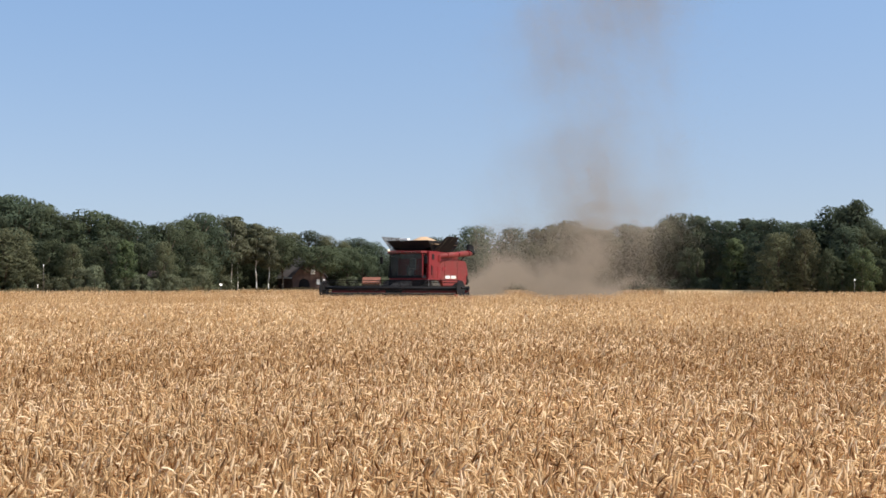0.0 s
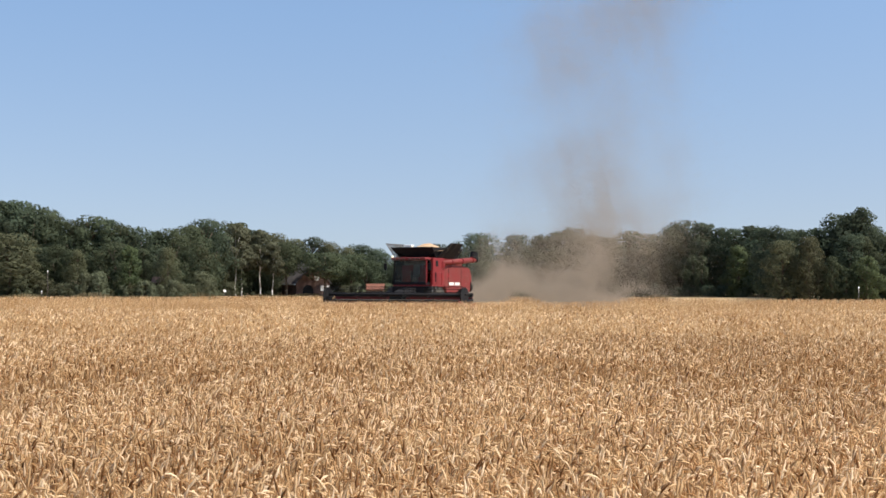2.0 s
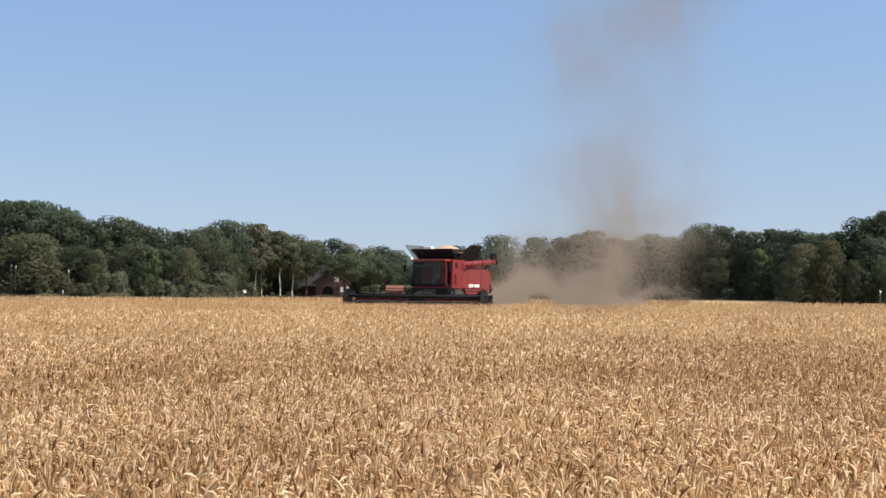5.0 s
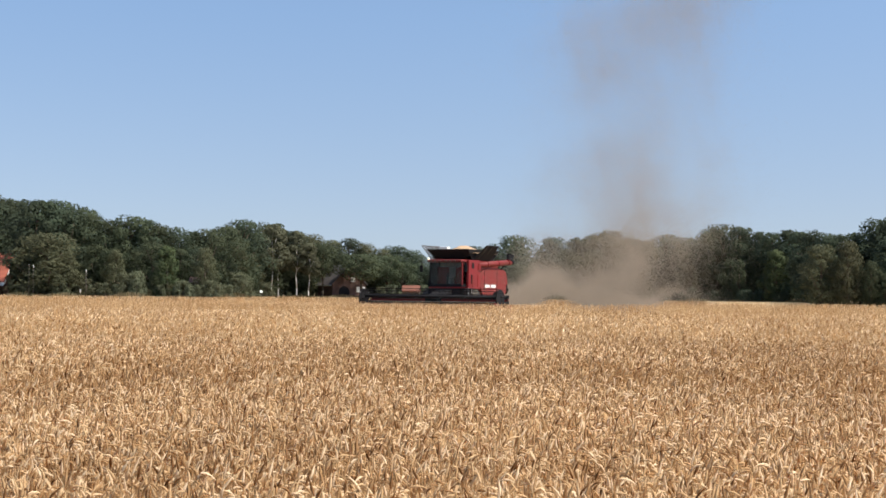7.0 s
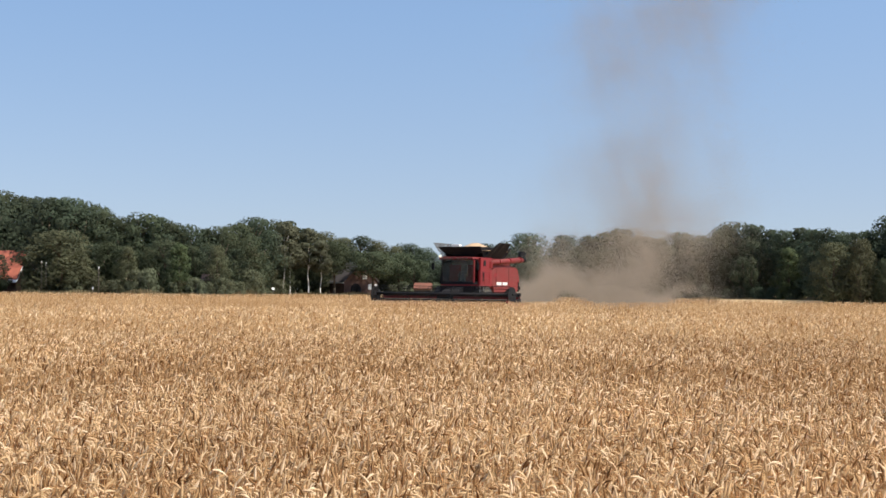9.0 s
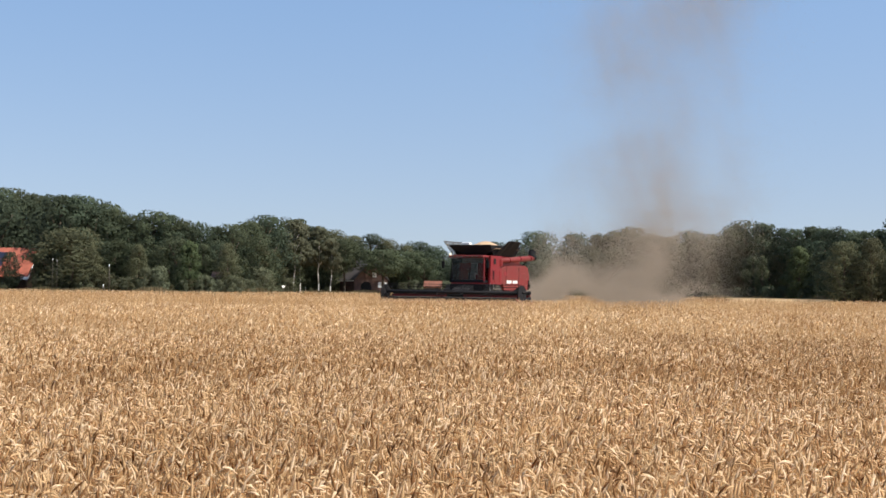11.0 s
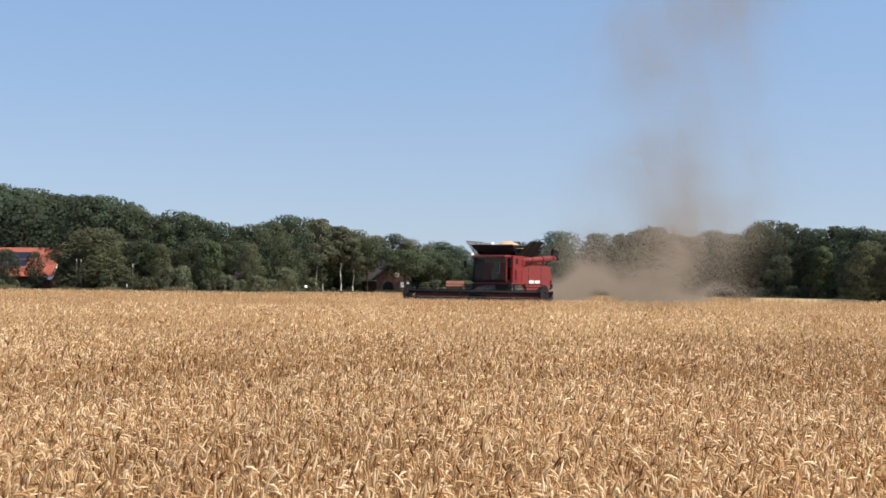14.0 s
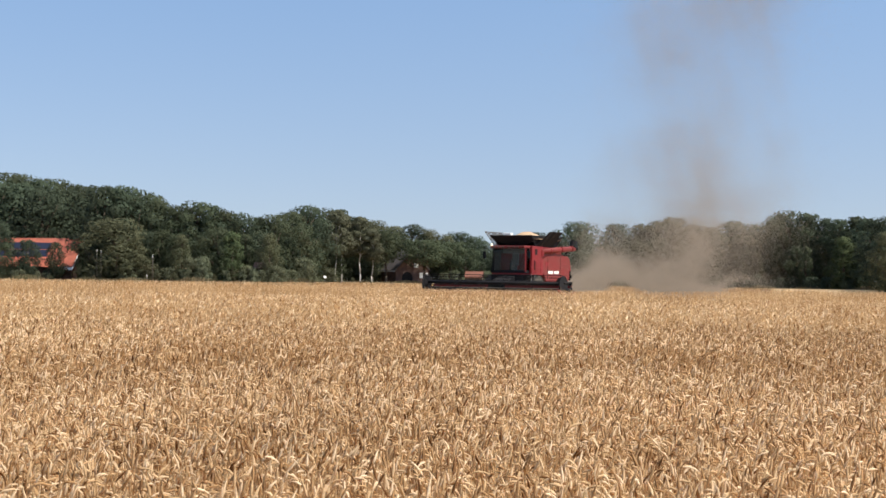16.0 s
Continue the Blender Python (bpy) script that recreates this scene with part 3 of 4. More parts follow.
# ---- buildings at the wood's edge ----
def roof_tiles(parent, x0, x1, y_eave, z_eave, y_ridge, z_ridge, mat, rows=7, cols=12):
    """Courses of tiles on one slope, each tile a slightly tilted slab."""
    bm = new_bm()
    w, run, up = (x1 - x0) / cols, (y_ridge - y_eave) / rows, (z_ridge - z_eave) / rows
    box(bm, 0.01, w - 0.01, 0, 1, 0, 1)
    for v in bm.verts:
        t = v.co.y
        v.co = (v.co.x, t * run * 1.12, t * up * 1.12 + v.co.z * 0.05 - t * 0.05 + 0.03)
    first = part("tile", bm, mat, parent, at=pose(x0, y_eave, z_eave))
    for i in range(rows):
        for j in range(cols):
            if i or j:
                o = new("tile", first.data)
                o.parent = parent
                o.matrix_basis = pose(x0 + j * w, y_eave + i * run, z_eave + i * up)


def house(m, w, length, eave, ridge, wall_mat, tile_mat, label, gable_front=True):
    """A house w wide and length deep, with its ridge along local x; gable walls at both ends."""
    root = thing("house", m, label, "house")
    bm = new_bm()
    prism(bm, [(0, 0), (w, 0), (w, eave), (w / 2, ridge - 0.12), (0, eave)], 0, length)
    wall = part("wall", bm, wall_mat, root)
    for s in (0, 1):
        bm = new_bm()
        y0, y1 = (-0.3, w / 2) if s == 0 else (w + 0.3, w / 2)
        z0 = eave - 0.3 * (ridge - eave) / (w / 2)
        plate(bm, [(-0.25, y0, z0), (length + 0.25, y0, z0), (length + 0.25, y1, ridge), (-0.25, y1, ridge)], 0.12 if s else -0.12)
        slope = part("roof", bm, tile_mat, root)
        roof_tiles(slope, -0.25, length + 0.25, y0, z0, y1, ridge, tile_mat)
    bm = new_bm()
    tube(bm, (-0.3, w / 2, ridge + 0.05), (length + 0.3, w / 2, ridge + 0.05), 0.12, n=8)
    part("ridge_cap", bm, tile_mat, root, smooth=True)
    return root


def window(parent, x, y, z, w, h, m=None):
    """A white framed window on a wall that faces local -y."""
    bm = new_bm()
    for a, b, c, d in ((0, w, 0, 0.09), (0, w, h - 0.09, h), (0, 0.09, 0.09, h - 0.09), (w - 0.09, w, 0.09, h - 0.09), (w / 2 - 0.04, w / 2 + 0.04, 0.09, h - 0.09)):
        box(bm, a, b, -0.06, 0.03, c, d)
    fr = part("window", bm, M_WHITE, parent, "white painted window", at=(m or Matrix.Identity(4)) @ pose(x, y, z))
    bm = new_bm()
    box(bm, 0.09, w - 0.09, -0.01, 0.0, 0.09, h - 0.09)
    part("pane", bm, M_WHITE if w < 0.9 else M_GLASS, fr, "pale blind behind the pane" if w < 0.9 else "")


# brick house with its gable towards the field
d = 262.0
hs = house(pose(sight(577, d), d, 0, 0, 0, 122), 7.0, 6.4, 3.3, rise(458, d), M_BRICK, M_TILE_DARK, "brick house with a dark tiled roof and white windows")
for x, z, w, h in ((2.35, 3.7, 0.88, 1.0), (0.25, 1.75, 0.8, 1.0), (1.2, 1.75, 0.8, 1.0)):
    window(hs, 0, 0, 0, w, h, pose(-0.03, x + w, z, 0, 0, -90))
bm = new_bm()
arch = [(3.5, 0)] + [(4.6 + 1.1 * math.cos(a), 1.75 + 1.1 * math.sin(a)) for a in np.linspace(math.pi, 0, 13)] + [(5.7, 0)]
prism(bm, arch, -0.05, 0.04)
part("door", bm, M_BLACK, hs, "dark arched double door")
bm = new_bm()
box(bm, -0.3, 6.7, 7.3, 7.46, 2.86, 3.06)
part("gutter", bm, M_WHITE, hs, "white gutter")

# long barn with an orange roof and solar panels
d = 211.0
bx1 = sight(-72, d)
barn = house(pose(bx1 - 16.5, d, 0), 9.0, 16.5, 2.85, rise(443, d), M_BRICK, M_TILE_RED, "long brick barn with an orange tiled roof and solar panels")
slope = (rise(443, d) - 2.85) / 4.5
lean = math.degrees(math.atan(slope))
for i in range(9):
    for j in range(2):
        bm = new_bm()
        box(bm, 0.01, 1.19, 0.02, 1.60, 0, 0.04, 0.01)
        part("solar_panel", bm, M_SOLAR, barn, "blue-black solar panel", at=pose(1.15 + i * 1.2, 1.3 + j * 1.25, 2.85 + (1.3 + j * 1.25) * slope + 0.16, lean))
for x in (1.0, 4.0, 8.0):
    window(barn, x, -0.01, 0.9, 1.3, 1.1)
bm = new_bm()
plate(bm, [(15.4, -1.25, 2.2), (16.9, -1.25, 2.2), (16.9, -0.3, 2.68), (15.4, -0.3, 2.68)], 0.05)
part("awning", bm, M_WHITE, barn, "white awning under the eaves")
bm = new_bm()
for s, (ya, yb) in enumerate(((-0.3, 4.5), (9.3, 4.5))):
    plate(bm, [(16.77, ya, 2.65), (16.77, yb, rise(443, d) + 0.05), (16.77, yb, rise(443, d) - 0.22), (16.77, ya, 2.37)], 0.04)
part("bargeboard", bm, M_WHITE, barn, "white bargeboard")


def shed(px0, px1, d, eave_py, ridge_py, tile, label):
    w = sight(px1, d) - sight(px0, d)
    root = thing("shed", pose(sight(px0, d), d, 0), label, "shed")
    ze, zr = rise(eave_py, d), rise(ridge_py, d)
    bm = new_bm()
    prism(bm, [(0, 0), (3, 0), (3, ze), (1.5, zr - 0.1), (0, ze)], 0.1, w - 0.1)
    part("wall", bm, M_TIMBER, root)
    for y0 in (-0.25, 3.25):
        bm = new_bm()
        plate(bm, [(0, y0, ze - 0.1), (w, y0, ze - 0.1), (w, 1.5, zr), (0, 1.5, zr)], -0.1 if y0 < 0 else 0.1)
        slope = part("roof", bm, tile, root)
        roof_tiles(slope, 0, w, y0, ze - 0.1, 1.5, zr, tile, 4, 8)
    return root


shed(641, 673, 257.0, 503, 493, M_TILE_OLD, "low timber shed with an old orange tiled roof")
shed(114, 138, 210.5, 496, 489, M_STUBBLE, "small timber shed with a pale roof")
shed(260, 291, 212.5, 492, 482, M_BRICK, "small timber shed with a faded red roof")


def pole(px, d, top_py, r, label, name="pole", cap=None, panel=0.3):
    root = thing(name, pose(sight(px, d), d, 0), label, "pole")
    bm = new_bm()
    tube(bm, (0, 0, 0), (0, 0, rise(top_py, d)), r, r * 0.8, 8)
    part("post", bm, M_DARK if cap != "sign" else M_STEEL, root, smooth=True)
    if cap is None:
        bm = new_bm()
        tube(bm, (0, 0, rise(top_py, d) - 0.45), (0, 0, rise(top_py, d) + 0.01), r * 1.05, r * 1.0, 8)
        part("sleeve", bm, M_WHITE, root, "white painted sleeve", smooth=True)
    if cap == "sign":
        bm = new_bm()
        z = rise(top_py, d)
        box(bm, -panel, panel, -0.04, 0.0, -panel * 0.8, panel * 0.8, panel * 0.25)
        part("panel", bm, M_WHITE, root, "blank white panel", at=pose(0, -0.05, z - panel * 0.7, -22, 0, 38))
    return root


pole(391, 235.0, 504, 0.035, "white sign panel on a short steel post", "sign_post", "sign", 0.25)
pole(77, 201.0, 470, 0.05, "wooden post with a white top among the bushes")
pole(67, 200.0, 506, 0.06, "short white marker post in the verge", "marker_post")
pole(-26, 200.0, 461, 0.028, "thin pole with a white top before the bushes")
pole(-18, 200.5, 463, 0.028, "thin pole with a white top before the bushes")
pole(1512, 176.0, 496, 0.03, "small white sign panel on a thin steel post", "sign_post", "sign", 0.13)


# ---- the combine harvester ----
ch = thing("combine_harvester", COMBINE, "dusty red combine harvester with a wide black header, heaped with grain", "combine harvester")
HW = 5.48          # half the header's width
# header: trough, cutter bar, auger, dividers
bm = new_bm()
prism(bm, [(-0.05, 0.35), (0.12, 0.35), (0.12, 1.02), (0.02, 1.05), (-0.05, 1.0)], -HW, HW)
prism(bm, [(-1.3, 0.22), (-0.05, 0.30), (-0.05, 0.36), (-1.3, 0.27)], -HW, HW)
header = part("header", bm, M_DARK, ch, "wide black cutting header", at=pose(0.38, 0, 0))
bm = new_bm()
box(bm, -HW, HW, 0.125, 0.16, 0.8, 1.31)
part("back_sheet", bm, M_RED, header, "red back sheet in the shade of the beam")
bm = new_bm()
tube(bm, (-HW + 0.1, -0.42, 0.46), (HW - 0.1, -0.42, 0.46), 0.24, n=14)
for i in range(44):
    x = -HW + 0.3 + i * 0.26
    side = 0.1 if x < 0 else -0.1
    v = bmesh.ops.create_cone(bm, cap_ends=True, segments=14, radius1=0.36, radius2=0.36, depth=0.02)["verts"]
    bmesh.ops.transform(bm, matrix=pose(x, -0.42, 0.46, 0, 90 + side * 120, 0), verts=v)
part("auger", bm, M_RED, header, "red intake auger with flights")
bm = new_bm()
box(bm, -HW, HW, -1.42, -1.28, 0.2, 0.27)
for i in range(90):
    x = -HW + 0.1 + i * 0.13
    plate(bm, [(x, -1.42, 0.25), (x + 0.08, -1.42, 0.25), (x + 0.05, -1.6, 0.23), (x + 0.03, -1.6, 0.23)], 0.02)
part("cutter_bar", bm, M_STEEL, header, "steel cutter bar")
bm = new_bm()
box(bm, -HW, HW, 0.06, 0.28, 1.24, 1.5, 0.04)
part("top_beam", bm, M_BLACK, header)
for s in (-1, 1):
    bm = new_bm()
    prism(bm, [(0.15, 0.25), (0.15, 1.1), (-0.55, 1.05), (-1.3, 0.7), (-1.5, 0.25)], s * HW - 0.05, s * HW + 0.05, 0.015)
    part("end_shield", bm, M_BLACK, header)
    bm = new_bm()
    v = bmesh.ops.create_cone(bm, cap_ends=True, segments=10, radius1=0.26, radius2=0.03, depth=1.0 if s > 0 else 0.6)["verts"]
    bmesh.ops.transform(bm, matrix=pose(s * HW, -1.6 if s > 0 else -1.3, 0.76 if s > 0 else 0.6, 64), verts=v)
    part("crop_divider", bm, M_RED if s > 0 else M_BLACK, header, "pointed red crop divider" if s > 0 else "pointed black crop divider")
# reel: axle, end discs, bats with tines, arms
RY, RZ, RR = -1.0, 1.37, 0.56
reel = new_bm()
tube(reel, (-HW + 0.2, RY, RZ), (HW - 0.2, RY, RZ), 0.10, n=12)
reel = part("reel", reel, M_BLACK, ch, "black pick-up reel", at=pose(0.38, 0, 0), smooth=True)
for k in range(6):
    bm = new_bm()
    a = k * math.pi / 3 + 0.3
    y, z = RY + RR * math.cos(a), RZ + RR * math.sin(a)
    tube(bm, (-HW + 0.25, y, z), (HW - 0.25, y, z), 0.02, n=6)
    for i in range(74):
        x = -HW + 0.3 + i * 0.15
        tube(bm, (x, y, z), (x, y + 0.06, z - 0.2), 0.006, n=3)
    part("bat", bm, M_BLACK, reel)
for i, x in enumerate((-HW + 0.22, -HW / 2 - 0.1, -0.95, 0.95, HW / 2 + 0.1, HW - 0.22)):
    bm = new_bm()
    for k in range(6):
        a = k * math.pi / 3 + 0.3
        tube(bm, (x, RY, RZ), (x, RY + RR * math.cos(a), RZ + RR * math.sin(a)), 0.018, n=6)
        b = a + math.pi / 3
        tube(bm, (x, RY + RR * math.cos(a), RZ + RR * math.sin(a)), (x, RY + RR * math.cos(b), RZ + RR * math.sin(b)), 0.015, n=6)
    part("spider", bm, M_BLACK, reel)
for x in (-HW + 0.06, HW - 0.06):
    bm = new_bm()
    v = bmesh.ops.create_cone(bm, cap_ends=True, segments=24, radius1=RR + 0.07, radius2=RR + 0.07, depth=0.05)["verts"]
    bmesh.ops.transform(bm, matrix=pose(x, RY, RZ - 0.1, 0, 90), verts=v)
    part("end_disc", bm, M_BLACK, reel)
for x in (-HW + 0.02, 0.0, HW - 0.02):
    bm = new_bm()
    tube(bm, (x, 0.15, 1.45), (x, RY, RZ + 0.03), 0.06, n=8)
    tube(bm, (x, 0.1, 1.1), (x, RY + 0.5, RZ), 0.035, n=8)
    part("reel_arm", bm, M_BLACK, header)
# feeder house
bm = new_bm()
prism(bm, [(0.1, 0.5), (2.4, 1.3), (2.4, 2.1), (0.1, 1.35)], -0.65, 0.65, 0.03)
part("feeder_house", bm, M_BLACK, ch, "dusty black feeder house")
# chassis
bm = new_bm()
box(bm, -1.3, 1.3, 1.7, 3.2, 1.0, 1.97, 0.04)
part("front_skirt", bm, M_BLACK, ch, "black lower front")
bm = new_bm()
prism(bm, [(1.9, 1.15), (8.0, 1.15), (8.0, 1.7), (1.9, 2.0)], -1.15, 1.15)
part("chassis", bm, M_BLACK, ch)


# body with its side panels
def side_shape(s):
    bm = new_bm()
    prism(bm, [(4.0, 2.35), (4.3, 2.15), (4.55, 1.85), (4.7, 1.5), (6.2, 1.42), (6.35, 1.62), (6.75, 1.82), (7.15, 1.88), (7.55, 1.8),
               (7.85, 1.6), (7.95, 1.45), (8.45, 1.6), (8.8, 2.2), (8.75, 2.7), (8.55, 3.2), (8.2, 3.4), (5.6, 3.44), (4.7, 3.3), (4.15, 3.05), (4.0, 2.85)],
          s * 1.28, s * 1.56, 0.03)
    panel = part("side_panel", bm, M_RED_DUST, ch, "dusty red rounded side panel")
    bm = new_bm()
    for y in (4.95, 7.0):
        box(bm, s * 1.555, s * 1.575, y, y + 0.015, 1.7, 3.3)
    part("panel_joint", bm, M_BLACK, panel)
    bm = new_bm()
    for y0, y1 in ((5.05, 5.8), (6.0, 6.75)):
        box(bm, s * 1.56, s * 1.58, y0, y1, 2.06, 2.27)
    part("decal", bm, M_WHITE, panel, "white rectangular decals")
    for y0, y1, z0, z1 in ((7.2, 8.2, 2.78, 2.84), (4.6, 5.2, 2.62, 2.9)):
        bm = new_bm()
        box(bm, s * 1.56, s * 1.572, y0, y1, z0, z1)
        part("vent", bm, M_RED, panel)


for s in (-1, 1):
    side_shape(s)
bm = new_bm()
prism(bm, [(2.9, 1.95), (8.4, 1.9), (8.5, 3.2), (8.0, 3.5), (3.0, 3.5)], -1.27, 1.27)
part("body", bm, M_RED, ch)
bm = new_bm()
prism(bm, [(8.3, 1.3), (9.0, 1.2), (8.95, 2.1), (8.5, 2.7)], -0.95, 0.95, 0.04)
part("straw_hood", bm, M_DARK, ch, "dark straw chopper hood")
bm = new_bm()
box(bm, 1.5, 1.62, 8.55, 8.68, 1.6, 2.3), box(bm, 1.44, 1.7, 8.58, 8.7, 1.75, 2.05, 0.02)
part("rear_light", bm, M_BLACK, ch, "black rear light cluster")
bm = new_bm()
box(bm, -1.1, 1.1, 6.4, 8.1, 3.4, 3.75, 0.06)
part("engine_hood", bm, M_RED_DUST, ch)
# grain tank: red walls, black unfolded extensions, heap of grain
bm = new_bm()
prism(bm, [(3.3, 2.0), (6.5, 2.9), (6.5, 4.0), (3.3, 4.0)], -1.45, 1.45, 0.04)
tank = part("grain_tank", bm, M_RED, ch, "red grain tank")
B = [(-1.45, 3.2), (1.45, 3.2), (1.45, 6.5), (-1.45, 6.5)]
T = [(-1.8, 2.35), (1.6, 2.35), (1.7, 7.1), (-1.8, 7.1)]
Z0, Z1, ZC = 3.98, 4.76, 5.06
for k in range(4):
    j = (k + 1) % 4
    bm = new_bm()
    a, b, c, d = B[k], B[j], T[j], T[k]
    if k == 0:            # the front flap has a rounded lower edge
        low = []
        for i in range(9):
            u = -1 + i / 4
            rise_up = abs(u) ** 2.4 * 0.42
            f = rise_up / (Z1 - Z0)
            low.append((u * (1.3 + 0.4 * f), a[1] + (d[1] - a[1]) * f, Z0 + rise_up))
        plate(bm, low + [(*c, Z1), (*d, Z1)], 0.04)
    else:
        plate(bm, [(*a, Z0), (*b, Z0), (*c, Z1), (*d, Z1)], 0.04)
    part("tank_extension", bm, M_BLACK, tank, "black unfolded tank extension")
for sx_ in (-1, 1):
    bm = new_bm()
    wing = [Vector((sx_ * 1.5, 3.2 if sx_ > 0 else 2.6, 4.0)), Vector((sx_ * 1.6, 5.7, 4.0)), Vector((sx_ * 2.45, 5.6, ZC)),
            Vector((sx_ * 2.35, 3.8 if sx_ > 0 else 2.6, ZC))]
    if sx_ > 0:
        plate(bm, wing, 0.04)
        part("tank_wing", bm, M_BLACK, tank, "black folding side wing")
    else:                 # a screen of bars in a frame
        for i in range(4):
            tube(bm, wing[i], wing[(i + 1) % 4], 0.03, n=6)
        for i in range(1, 16):
            tube(bm, wing[0].lerp(wing[1], i / 16), wing[3].lerp(wing[2], i / 16), 0.022, n=5)
        for i in range(1, 7):
            tube(bm, wing[0].lerp(wing[3], i / 7), wing[1].lerp(wing[2], i / 7), 0.018, n=5)
        part("tank_wing", bm, M_DARK, tank, "dark see-through mesh wing")
    for y in (4.0, 4.8, 5.5):
        bm = new_bm()
        tube(bm, (sx_ * 1.55, y - 0.2, 4.05), (sx_ * 2.4, y, ZC), 0.03, n=6)
        part("wing_rib", bm, M_DARK, tank)
bm = new_bm()
N = 18
grid = [[bm.verts.new((-1.75 + 3.5 * i / N, 2.7 + 4.1 * j / N,
                       4.5 + 0.62 * math.exp(-((i / N - 0.52) ** 2 + (j / N - 0.45) ** 2) * 11) + 0.02 * math.sin(i * 2.1 + j * 1.3))) for j in range(N + 1)] for i in range(N + 1)]
for i in range(N):
    for j in range(N):
        bm.faces.new((grid[i][j], grid[i + 1][j], grid[i + 1][j + 1], grid[i][j + 1]))
heap = part("grain_heap", bm, M_GRAIN, tank, "golden heap of threshed grain", smooth=True)
bm = new_bm()
box(bm, -1.1, -0.45, 3.0, 3.4, 4.72, 4.98, 0.05)
part("auger_cover", bm, M_WHITE, tank, "white cover over the filling auger")

# cab: frame posts, roof, windows, seat and wheel inside
XL, XR, Y0, Y1 = -1.18, 1.4, 1.75, 3.25
bm = new_bm()
box(bm, XL, XR, Y0, Y1, 2.08, 2.28, 0.03)
cab = part("cab", bm, M_BLACK, ch, "glazed cab with a red roof and dark windows")
bm = new_bm()
box(bm, XL - 0.08, XR + 0.08, Y0 - 0.28, Y1, 3.84, 4.02, 0.06)
part("cab_roof", bm, M_RED_DUST, cab, "dusty red cab roof")
# left posts are black: shade on the red frame, put into the colour
for x in (XL, XR):
    for y in (Y0 + 0.05, Y1 - 0.1):
        bm = new_bm()
        tube(bm, (x, y, 2.2), (x, y, 3.86), 0.06, n=8)
        part("post", bm, M_BLACK if x < 0 else M_RED, cab)
bm = new_bm()
box(bm, XL - 0.02, XR - 0.02, Y1 - 0.08, Y1, 2.2, 3.9)
part("cab_back", bm, M_INSIDE, cab)
bm = new_bm()
plate(bm, [(XL, Y0 + 0.01, 2.28), (XR, Y0 + 0.01, 2.28), (XR, Y0 + 0.02, 3.84), (XL, Y0 + 0.02, 3.84)], 0.012)
part("windscreen", bm, M_GLASS, cab, "dark tinted windscreen")
for x in (XL, XR):
    bm = new_bm()
    plate(bm, [(x, Y0 + 0.08, 2.28), (x, Y1 - 0.1, 2.28), (x, Y1 - 0.1, 3.84), (x, Y0 + 0.08, 3.84)], 0.012)
    part("side_window", bm, M_GLASS, cab, "dark tinted side window")
bm = new_bm()
box(bm, -0.28, 0.28, 2.5, 3.0, 2.65, 2.78, 0.05), box(bm, -0.27, 0.27, 2.92, 3.06, 2.75, 3.5, 0.05), box(bm, -0.15, 0.15, 2.6, 2.9, 2.27, 2.65)
part("seat", bm, M_INSIDE, cab, "dark driver's seat")
bm = new_bm()
tube(bm, (0, 2.15, 2.27), (0, 2.3, 2.98), 0.05, n=8)
for k in range(16):
    a, b = k * math.pi / 8, (k + 1) * math.pi / 8
    tube(bm, (0.2 * math.cos(a), 2.3 + 0.19 * math.sin(a), 3.0 + 0.05 * math.sin(a)), (0.2 * math.cos(b), 2.3 + 0.19 * math.sin(b), 3.0 + 0.05 * math.sin(b)), 0.015, n=5)
part("steering_wheel", bm, M_BLACK, cab)
for x in (-0.95, -0.6, -0.25, 0.25, 0.6, 0.95):
    bm = new_bm()
    box(bm, x - 0.09, x + 0.09, Y0 - 0.34, Y0 - 0.27, 3.86, 3.96, 0.02)
    part("work_light", bm, M_DARK, cab)
for s in (-1, 1):
    bm = new_bm()
    edge = XL if s < 0 else XR
    tube(bm, (edge, Y0, 3.87), (edge + s * 0.5, Y0 - 0.35, 3.8), 0.025, n=6)
    tube(bm, (edge + s * 0.5, Y0 - 0.35, 3.85), (edge + s * 0.5, Y0 - 0.35, 3.1), 0.02, n=6)
    part("mirror_arm", bm, M_BLACK, cab)
    bm = new_bm()
    box(bm, edge + s * 0.5 - 0.12, edge + s * 0.5 + 0.12, Y0 - 0.42, Y0 - 0.34, 3.1, 3.6, 0.03)
    part("mirror", bm, M_BLACK, cab)
bm = new_bm()
tube(bm, (XL - 0.02, Y0 - 0.2, 4.0), (XL - 0.02, Y0 - 0.2, 4.14), 0.07, 0.055, 10)
part("beacon", bm, M_LAMP, cab, "lit amber beacon")
# red fairing on the dim left side, its shade painted in as black
bm = new_bm()
plate(bm, [(XL - 0.04, Y0 + 0.1, 3.7), (XL - 0.04, Y1, 3.7), (XL - 0.22, Y1, 2.08), (XL - 0.22, Y0 + 0.1, 2.08)], 0.05)
part("side_fairing", bm, M_BLACK, cab, "slanting red fairing, painted black for its shade")
# red side column with ladder, platform and rail beside the cab
bm = new_bm()
prism(bm, [(2.3, 2.0), (4.1, 1.9), (4.1, 4.0), (2.35, 4.0)], 1.45, 1.66, 0.04)
part("side_column", bm, M_RED, ch, "red panel behind the cab")
for y0, y1, z0, z1 in ((2.75, 3.1, 3.4, 3.8), (2.65, 2.8, 2.3, 3.0)):
    bm = new_bm()
    box(bm, 1.65, 1.69, y0, y1, z0, z1, 0.015)
    part("intake_grille", bm, M_BLACK, ch)
bm = new_bm()
box(bm, -1.2, 1.95, 1.62, 3.2, 1.98, 2.07)
part("platform", bm, M_RED, ch, "red access platform")
bm = new_bm()
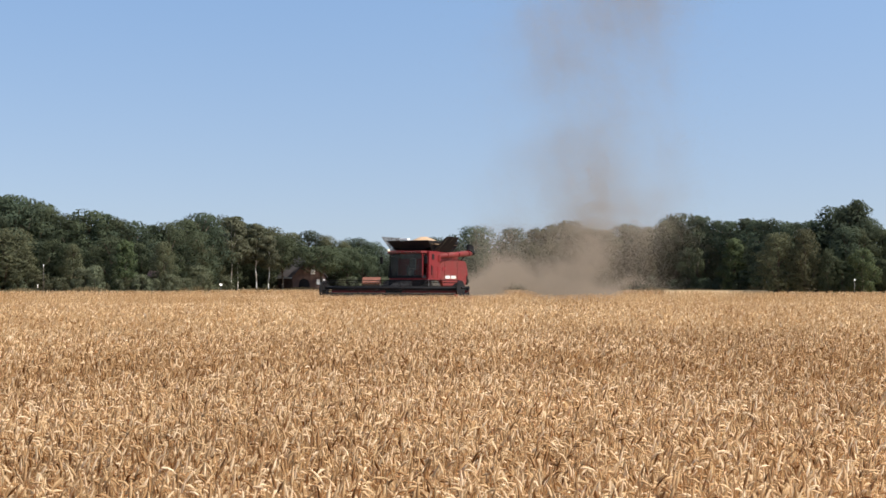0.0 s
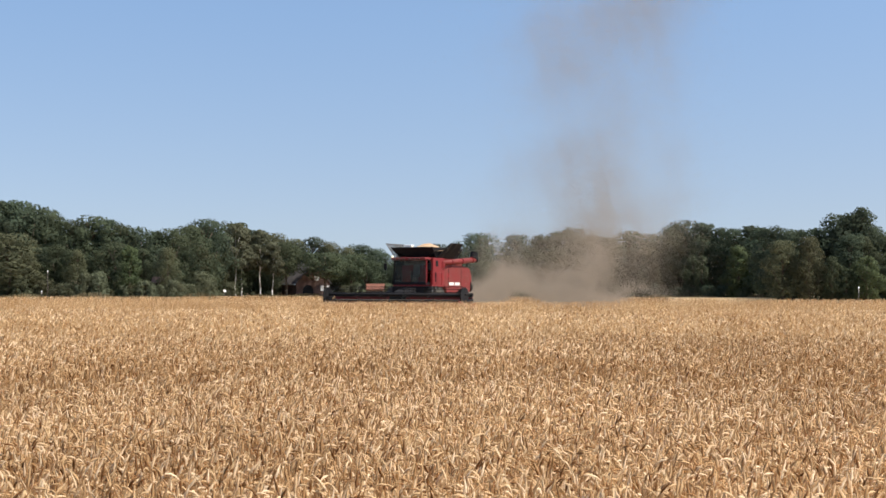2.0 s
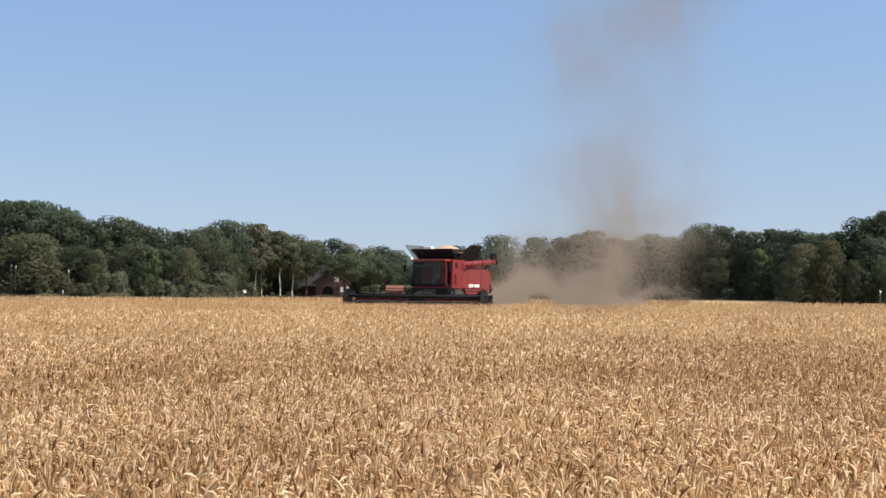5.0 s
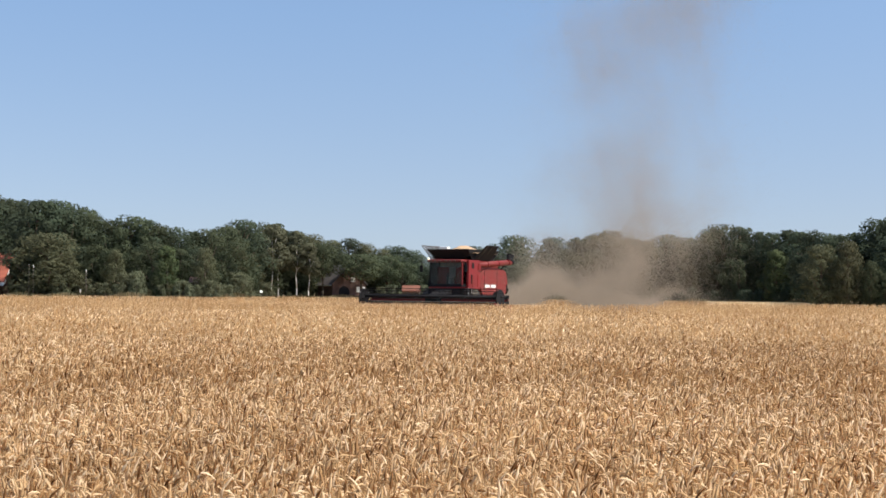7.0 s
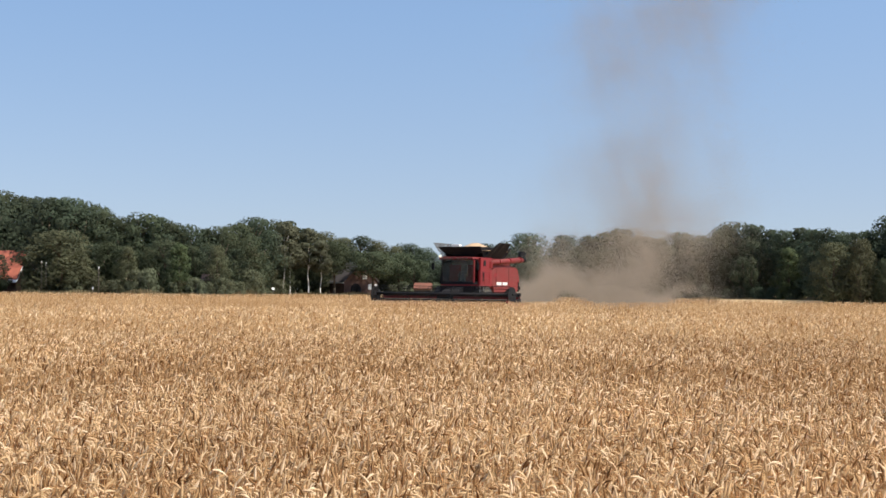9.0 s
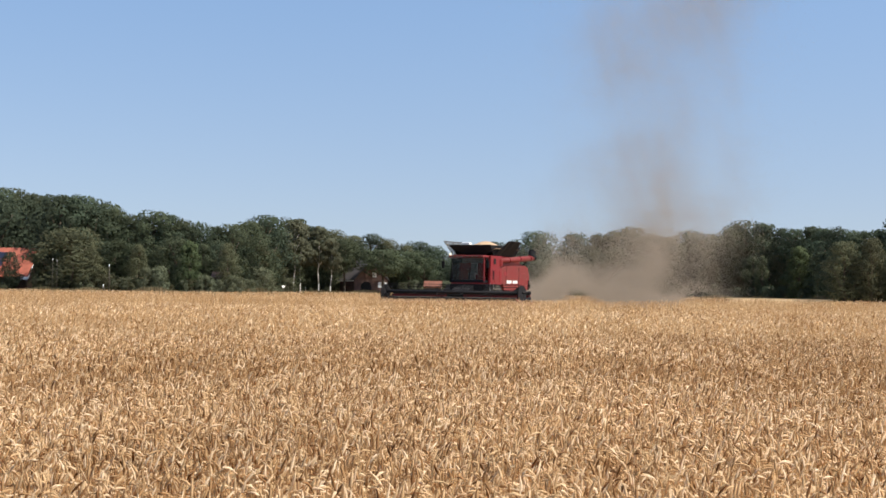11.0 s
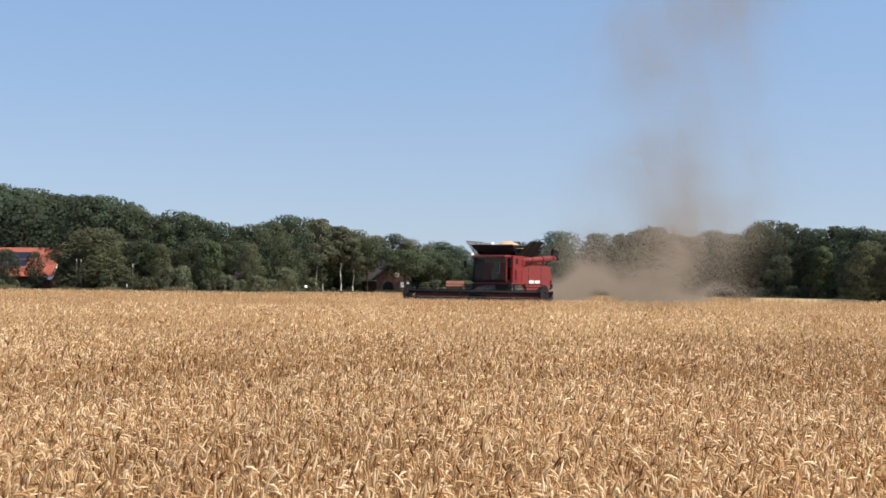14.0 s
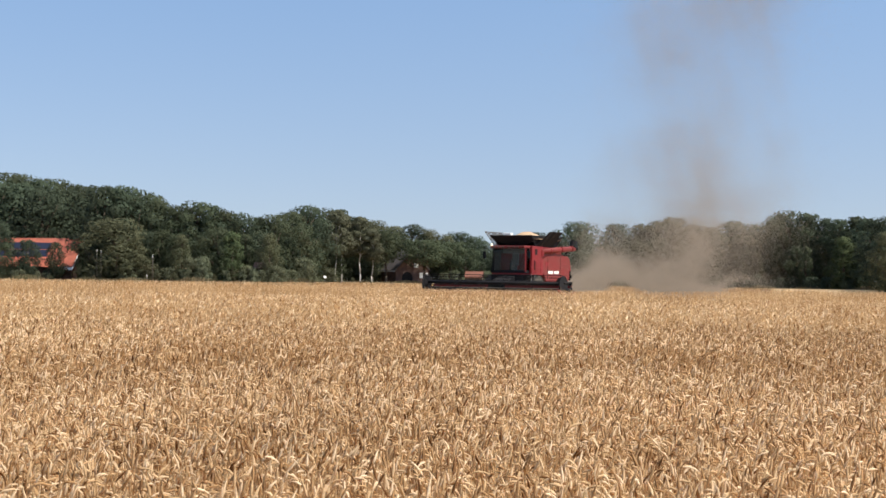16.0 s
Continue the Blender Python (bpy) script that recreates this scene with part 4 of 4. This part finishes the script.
for y in (1.7, 2.2):
    tube(bm, (1.95, y, 0.5), (1.95, y, 2.0), 0.03, n=6)
for i in range(5):
    tube(bm, (1.95, 1.7, 0.55 + i * 0.3), (1.95, 2.2, 0.55 + i * 0.3), 0.025, n=6)
part("ladder", bm, M_STEEL, ch)
bm = new_bm()
for y in (1.65, 2.4, 3.15):
    tube(bm, (1.93, y, 2.05), (1.93, y, 2.95), 0.014, n=6)
for z in (2.5, 2.95):
    tube(bm, (1.93, 1.65, z), (1.93, 3.15, z), 0.014, n=6)
part("handrail", bm, M_RED, ch)
# unloading auger folded back along the left side
bm = new_bm()
tube(bm, (1.55, 3.9, 3.66), (1.72, 8.95, 3.98), 0.21, 0.2, 18)
aug = part("unloading_auger", bm, M_RED_DUST, ch, "dusty red unloading tube, folded back", smooth=True)
bm = new_bm()
tube(bm, (1.5, 3.9, 3.3), (1.55, 3.92, 3.75), 0.27, 0.25, 16)
part("elbow", bm, M_RED, aug)
bm = new_bm()
tube(bm, (1.72, 8.9, 4.0), (1.74, 9.2, 4.04), 0.22, 0.24, 16)
tube(bm, (1.7, 8.75, 4.1), (1.72, 8.95, 4.5), 0.24, 0.3, 14)
part("spout", bm, M_BLACK, aug, "black rubber spout")
for y in (5.2, 6.8, 8.4):
    bm = new_bm()
    z = 3.66 + (y - 3.9) * 0.32 / 4.85
    tube(bm, (1.58 + (y - 3.9) * 0.035, y - 0.05, z), (1.58 + (y - 3.9) * 0.035, y + 0.05, z + 0.01), 0.222, n=16)
    part("flange", bm, M_RED, aug)
bm = new_bm()
tube(bm, (1.3, 8.0, 3.3), (1.66, 8.1, 3.8), 0.05, n=8)
part("auger_rest", bm, M_BLACK, ch)


def wheel(x, y, r, w):
    bm = new_bm()
    tube(bm, (x - w / 2, y, r), (x + w / 2, y, r), r * 0.94, n=28)
    bmesh.ops.bevel(bm, geom=[e for e in bm.edges if abs(e.verts[0].co.x - e.verts[1].co.x) < 1e-4], offset=0.06, segments=2, affect="EDGES")
    for k in range(22):
        a = k * math.tau / 22
        v = bmesh.ops.create_cube(bm, size=1.0)["verts"]
        bmesh.ops.scale(bm, vec=(w * 0.98, 0.09, 0.12), verts=v)
        bmesh.ops.transform(bm, matrix=pose(x, y, r) @ Matrix.Rotation(a, 4, "X") @ pose(0, 0, r * 0.93, 0, 0, 18), verts=v)
    wh = part("wheel", bm, M_RUBBER, ch, "dusty black lugged tyre")
    s = 1 if x > 0 else -1
    bm = new_bm()
    tube(bm, (x + s * (w / 2 - 0.1), y, r), (x + s * (w / 2 + 0.02), y, r), r * 0.52, r * 0.48, 20)
    tube(bm, (x + s * w / 2, y, r), (x + s * (w / 2 + 0.1), y, r), r * 0.2, r * 0.16, 12)
    part("rim", bm, M_DARK, wh)


for s in (-1, 1):
    wheel(s * 1.62, 2.75, 0.98, 0.8)
    wheel(s * 1.5, 7.1, 0.76, 0.6)

# ---- the dust that the harvester throws up ----
dr = np.random.default_rng(21)


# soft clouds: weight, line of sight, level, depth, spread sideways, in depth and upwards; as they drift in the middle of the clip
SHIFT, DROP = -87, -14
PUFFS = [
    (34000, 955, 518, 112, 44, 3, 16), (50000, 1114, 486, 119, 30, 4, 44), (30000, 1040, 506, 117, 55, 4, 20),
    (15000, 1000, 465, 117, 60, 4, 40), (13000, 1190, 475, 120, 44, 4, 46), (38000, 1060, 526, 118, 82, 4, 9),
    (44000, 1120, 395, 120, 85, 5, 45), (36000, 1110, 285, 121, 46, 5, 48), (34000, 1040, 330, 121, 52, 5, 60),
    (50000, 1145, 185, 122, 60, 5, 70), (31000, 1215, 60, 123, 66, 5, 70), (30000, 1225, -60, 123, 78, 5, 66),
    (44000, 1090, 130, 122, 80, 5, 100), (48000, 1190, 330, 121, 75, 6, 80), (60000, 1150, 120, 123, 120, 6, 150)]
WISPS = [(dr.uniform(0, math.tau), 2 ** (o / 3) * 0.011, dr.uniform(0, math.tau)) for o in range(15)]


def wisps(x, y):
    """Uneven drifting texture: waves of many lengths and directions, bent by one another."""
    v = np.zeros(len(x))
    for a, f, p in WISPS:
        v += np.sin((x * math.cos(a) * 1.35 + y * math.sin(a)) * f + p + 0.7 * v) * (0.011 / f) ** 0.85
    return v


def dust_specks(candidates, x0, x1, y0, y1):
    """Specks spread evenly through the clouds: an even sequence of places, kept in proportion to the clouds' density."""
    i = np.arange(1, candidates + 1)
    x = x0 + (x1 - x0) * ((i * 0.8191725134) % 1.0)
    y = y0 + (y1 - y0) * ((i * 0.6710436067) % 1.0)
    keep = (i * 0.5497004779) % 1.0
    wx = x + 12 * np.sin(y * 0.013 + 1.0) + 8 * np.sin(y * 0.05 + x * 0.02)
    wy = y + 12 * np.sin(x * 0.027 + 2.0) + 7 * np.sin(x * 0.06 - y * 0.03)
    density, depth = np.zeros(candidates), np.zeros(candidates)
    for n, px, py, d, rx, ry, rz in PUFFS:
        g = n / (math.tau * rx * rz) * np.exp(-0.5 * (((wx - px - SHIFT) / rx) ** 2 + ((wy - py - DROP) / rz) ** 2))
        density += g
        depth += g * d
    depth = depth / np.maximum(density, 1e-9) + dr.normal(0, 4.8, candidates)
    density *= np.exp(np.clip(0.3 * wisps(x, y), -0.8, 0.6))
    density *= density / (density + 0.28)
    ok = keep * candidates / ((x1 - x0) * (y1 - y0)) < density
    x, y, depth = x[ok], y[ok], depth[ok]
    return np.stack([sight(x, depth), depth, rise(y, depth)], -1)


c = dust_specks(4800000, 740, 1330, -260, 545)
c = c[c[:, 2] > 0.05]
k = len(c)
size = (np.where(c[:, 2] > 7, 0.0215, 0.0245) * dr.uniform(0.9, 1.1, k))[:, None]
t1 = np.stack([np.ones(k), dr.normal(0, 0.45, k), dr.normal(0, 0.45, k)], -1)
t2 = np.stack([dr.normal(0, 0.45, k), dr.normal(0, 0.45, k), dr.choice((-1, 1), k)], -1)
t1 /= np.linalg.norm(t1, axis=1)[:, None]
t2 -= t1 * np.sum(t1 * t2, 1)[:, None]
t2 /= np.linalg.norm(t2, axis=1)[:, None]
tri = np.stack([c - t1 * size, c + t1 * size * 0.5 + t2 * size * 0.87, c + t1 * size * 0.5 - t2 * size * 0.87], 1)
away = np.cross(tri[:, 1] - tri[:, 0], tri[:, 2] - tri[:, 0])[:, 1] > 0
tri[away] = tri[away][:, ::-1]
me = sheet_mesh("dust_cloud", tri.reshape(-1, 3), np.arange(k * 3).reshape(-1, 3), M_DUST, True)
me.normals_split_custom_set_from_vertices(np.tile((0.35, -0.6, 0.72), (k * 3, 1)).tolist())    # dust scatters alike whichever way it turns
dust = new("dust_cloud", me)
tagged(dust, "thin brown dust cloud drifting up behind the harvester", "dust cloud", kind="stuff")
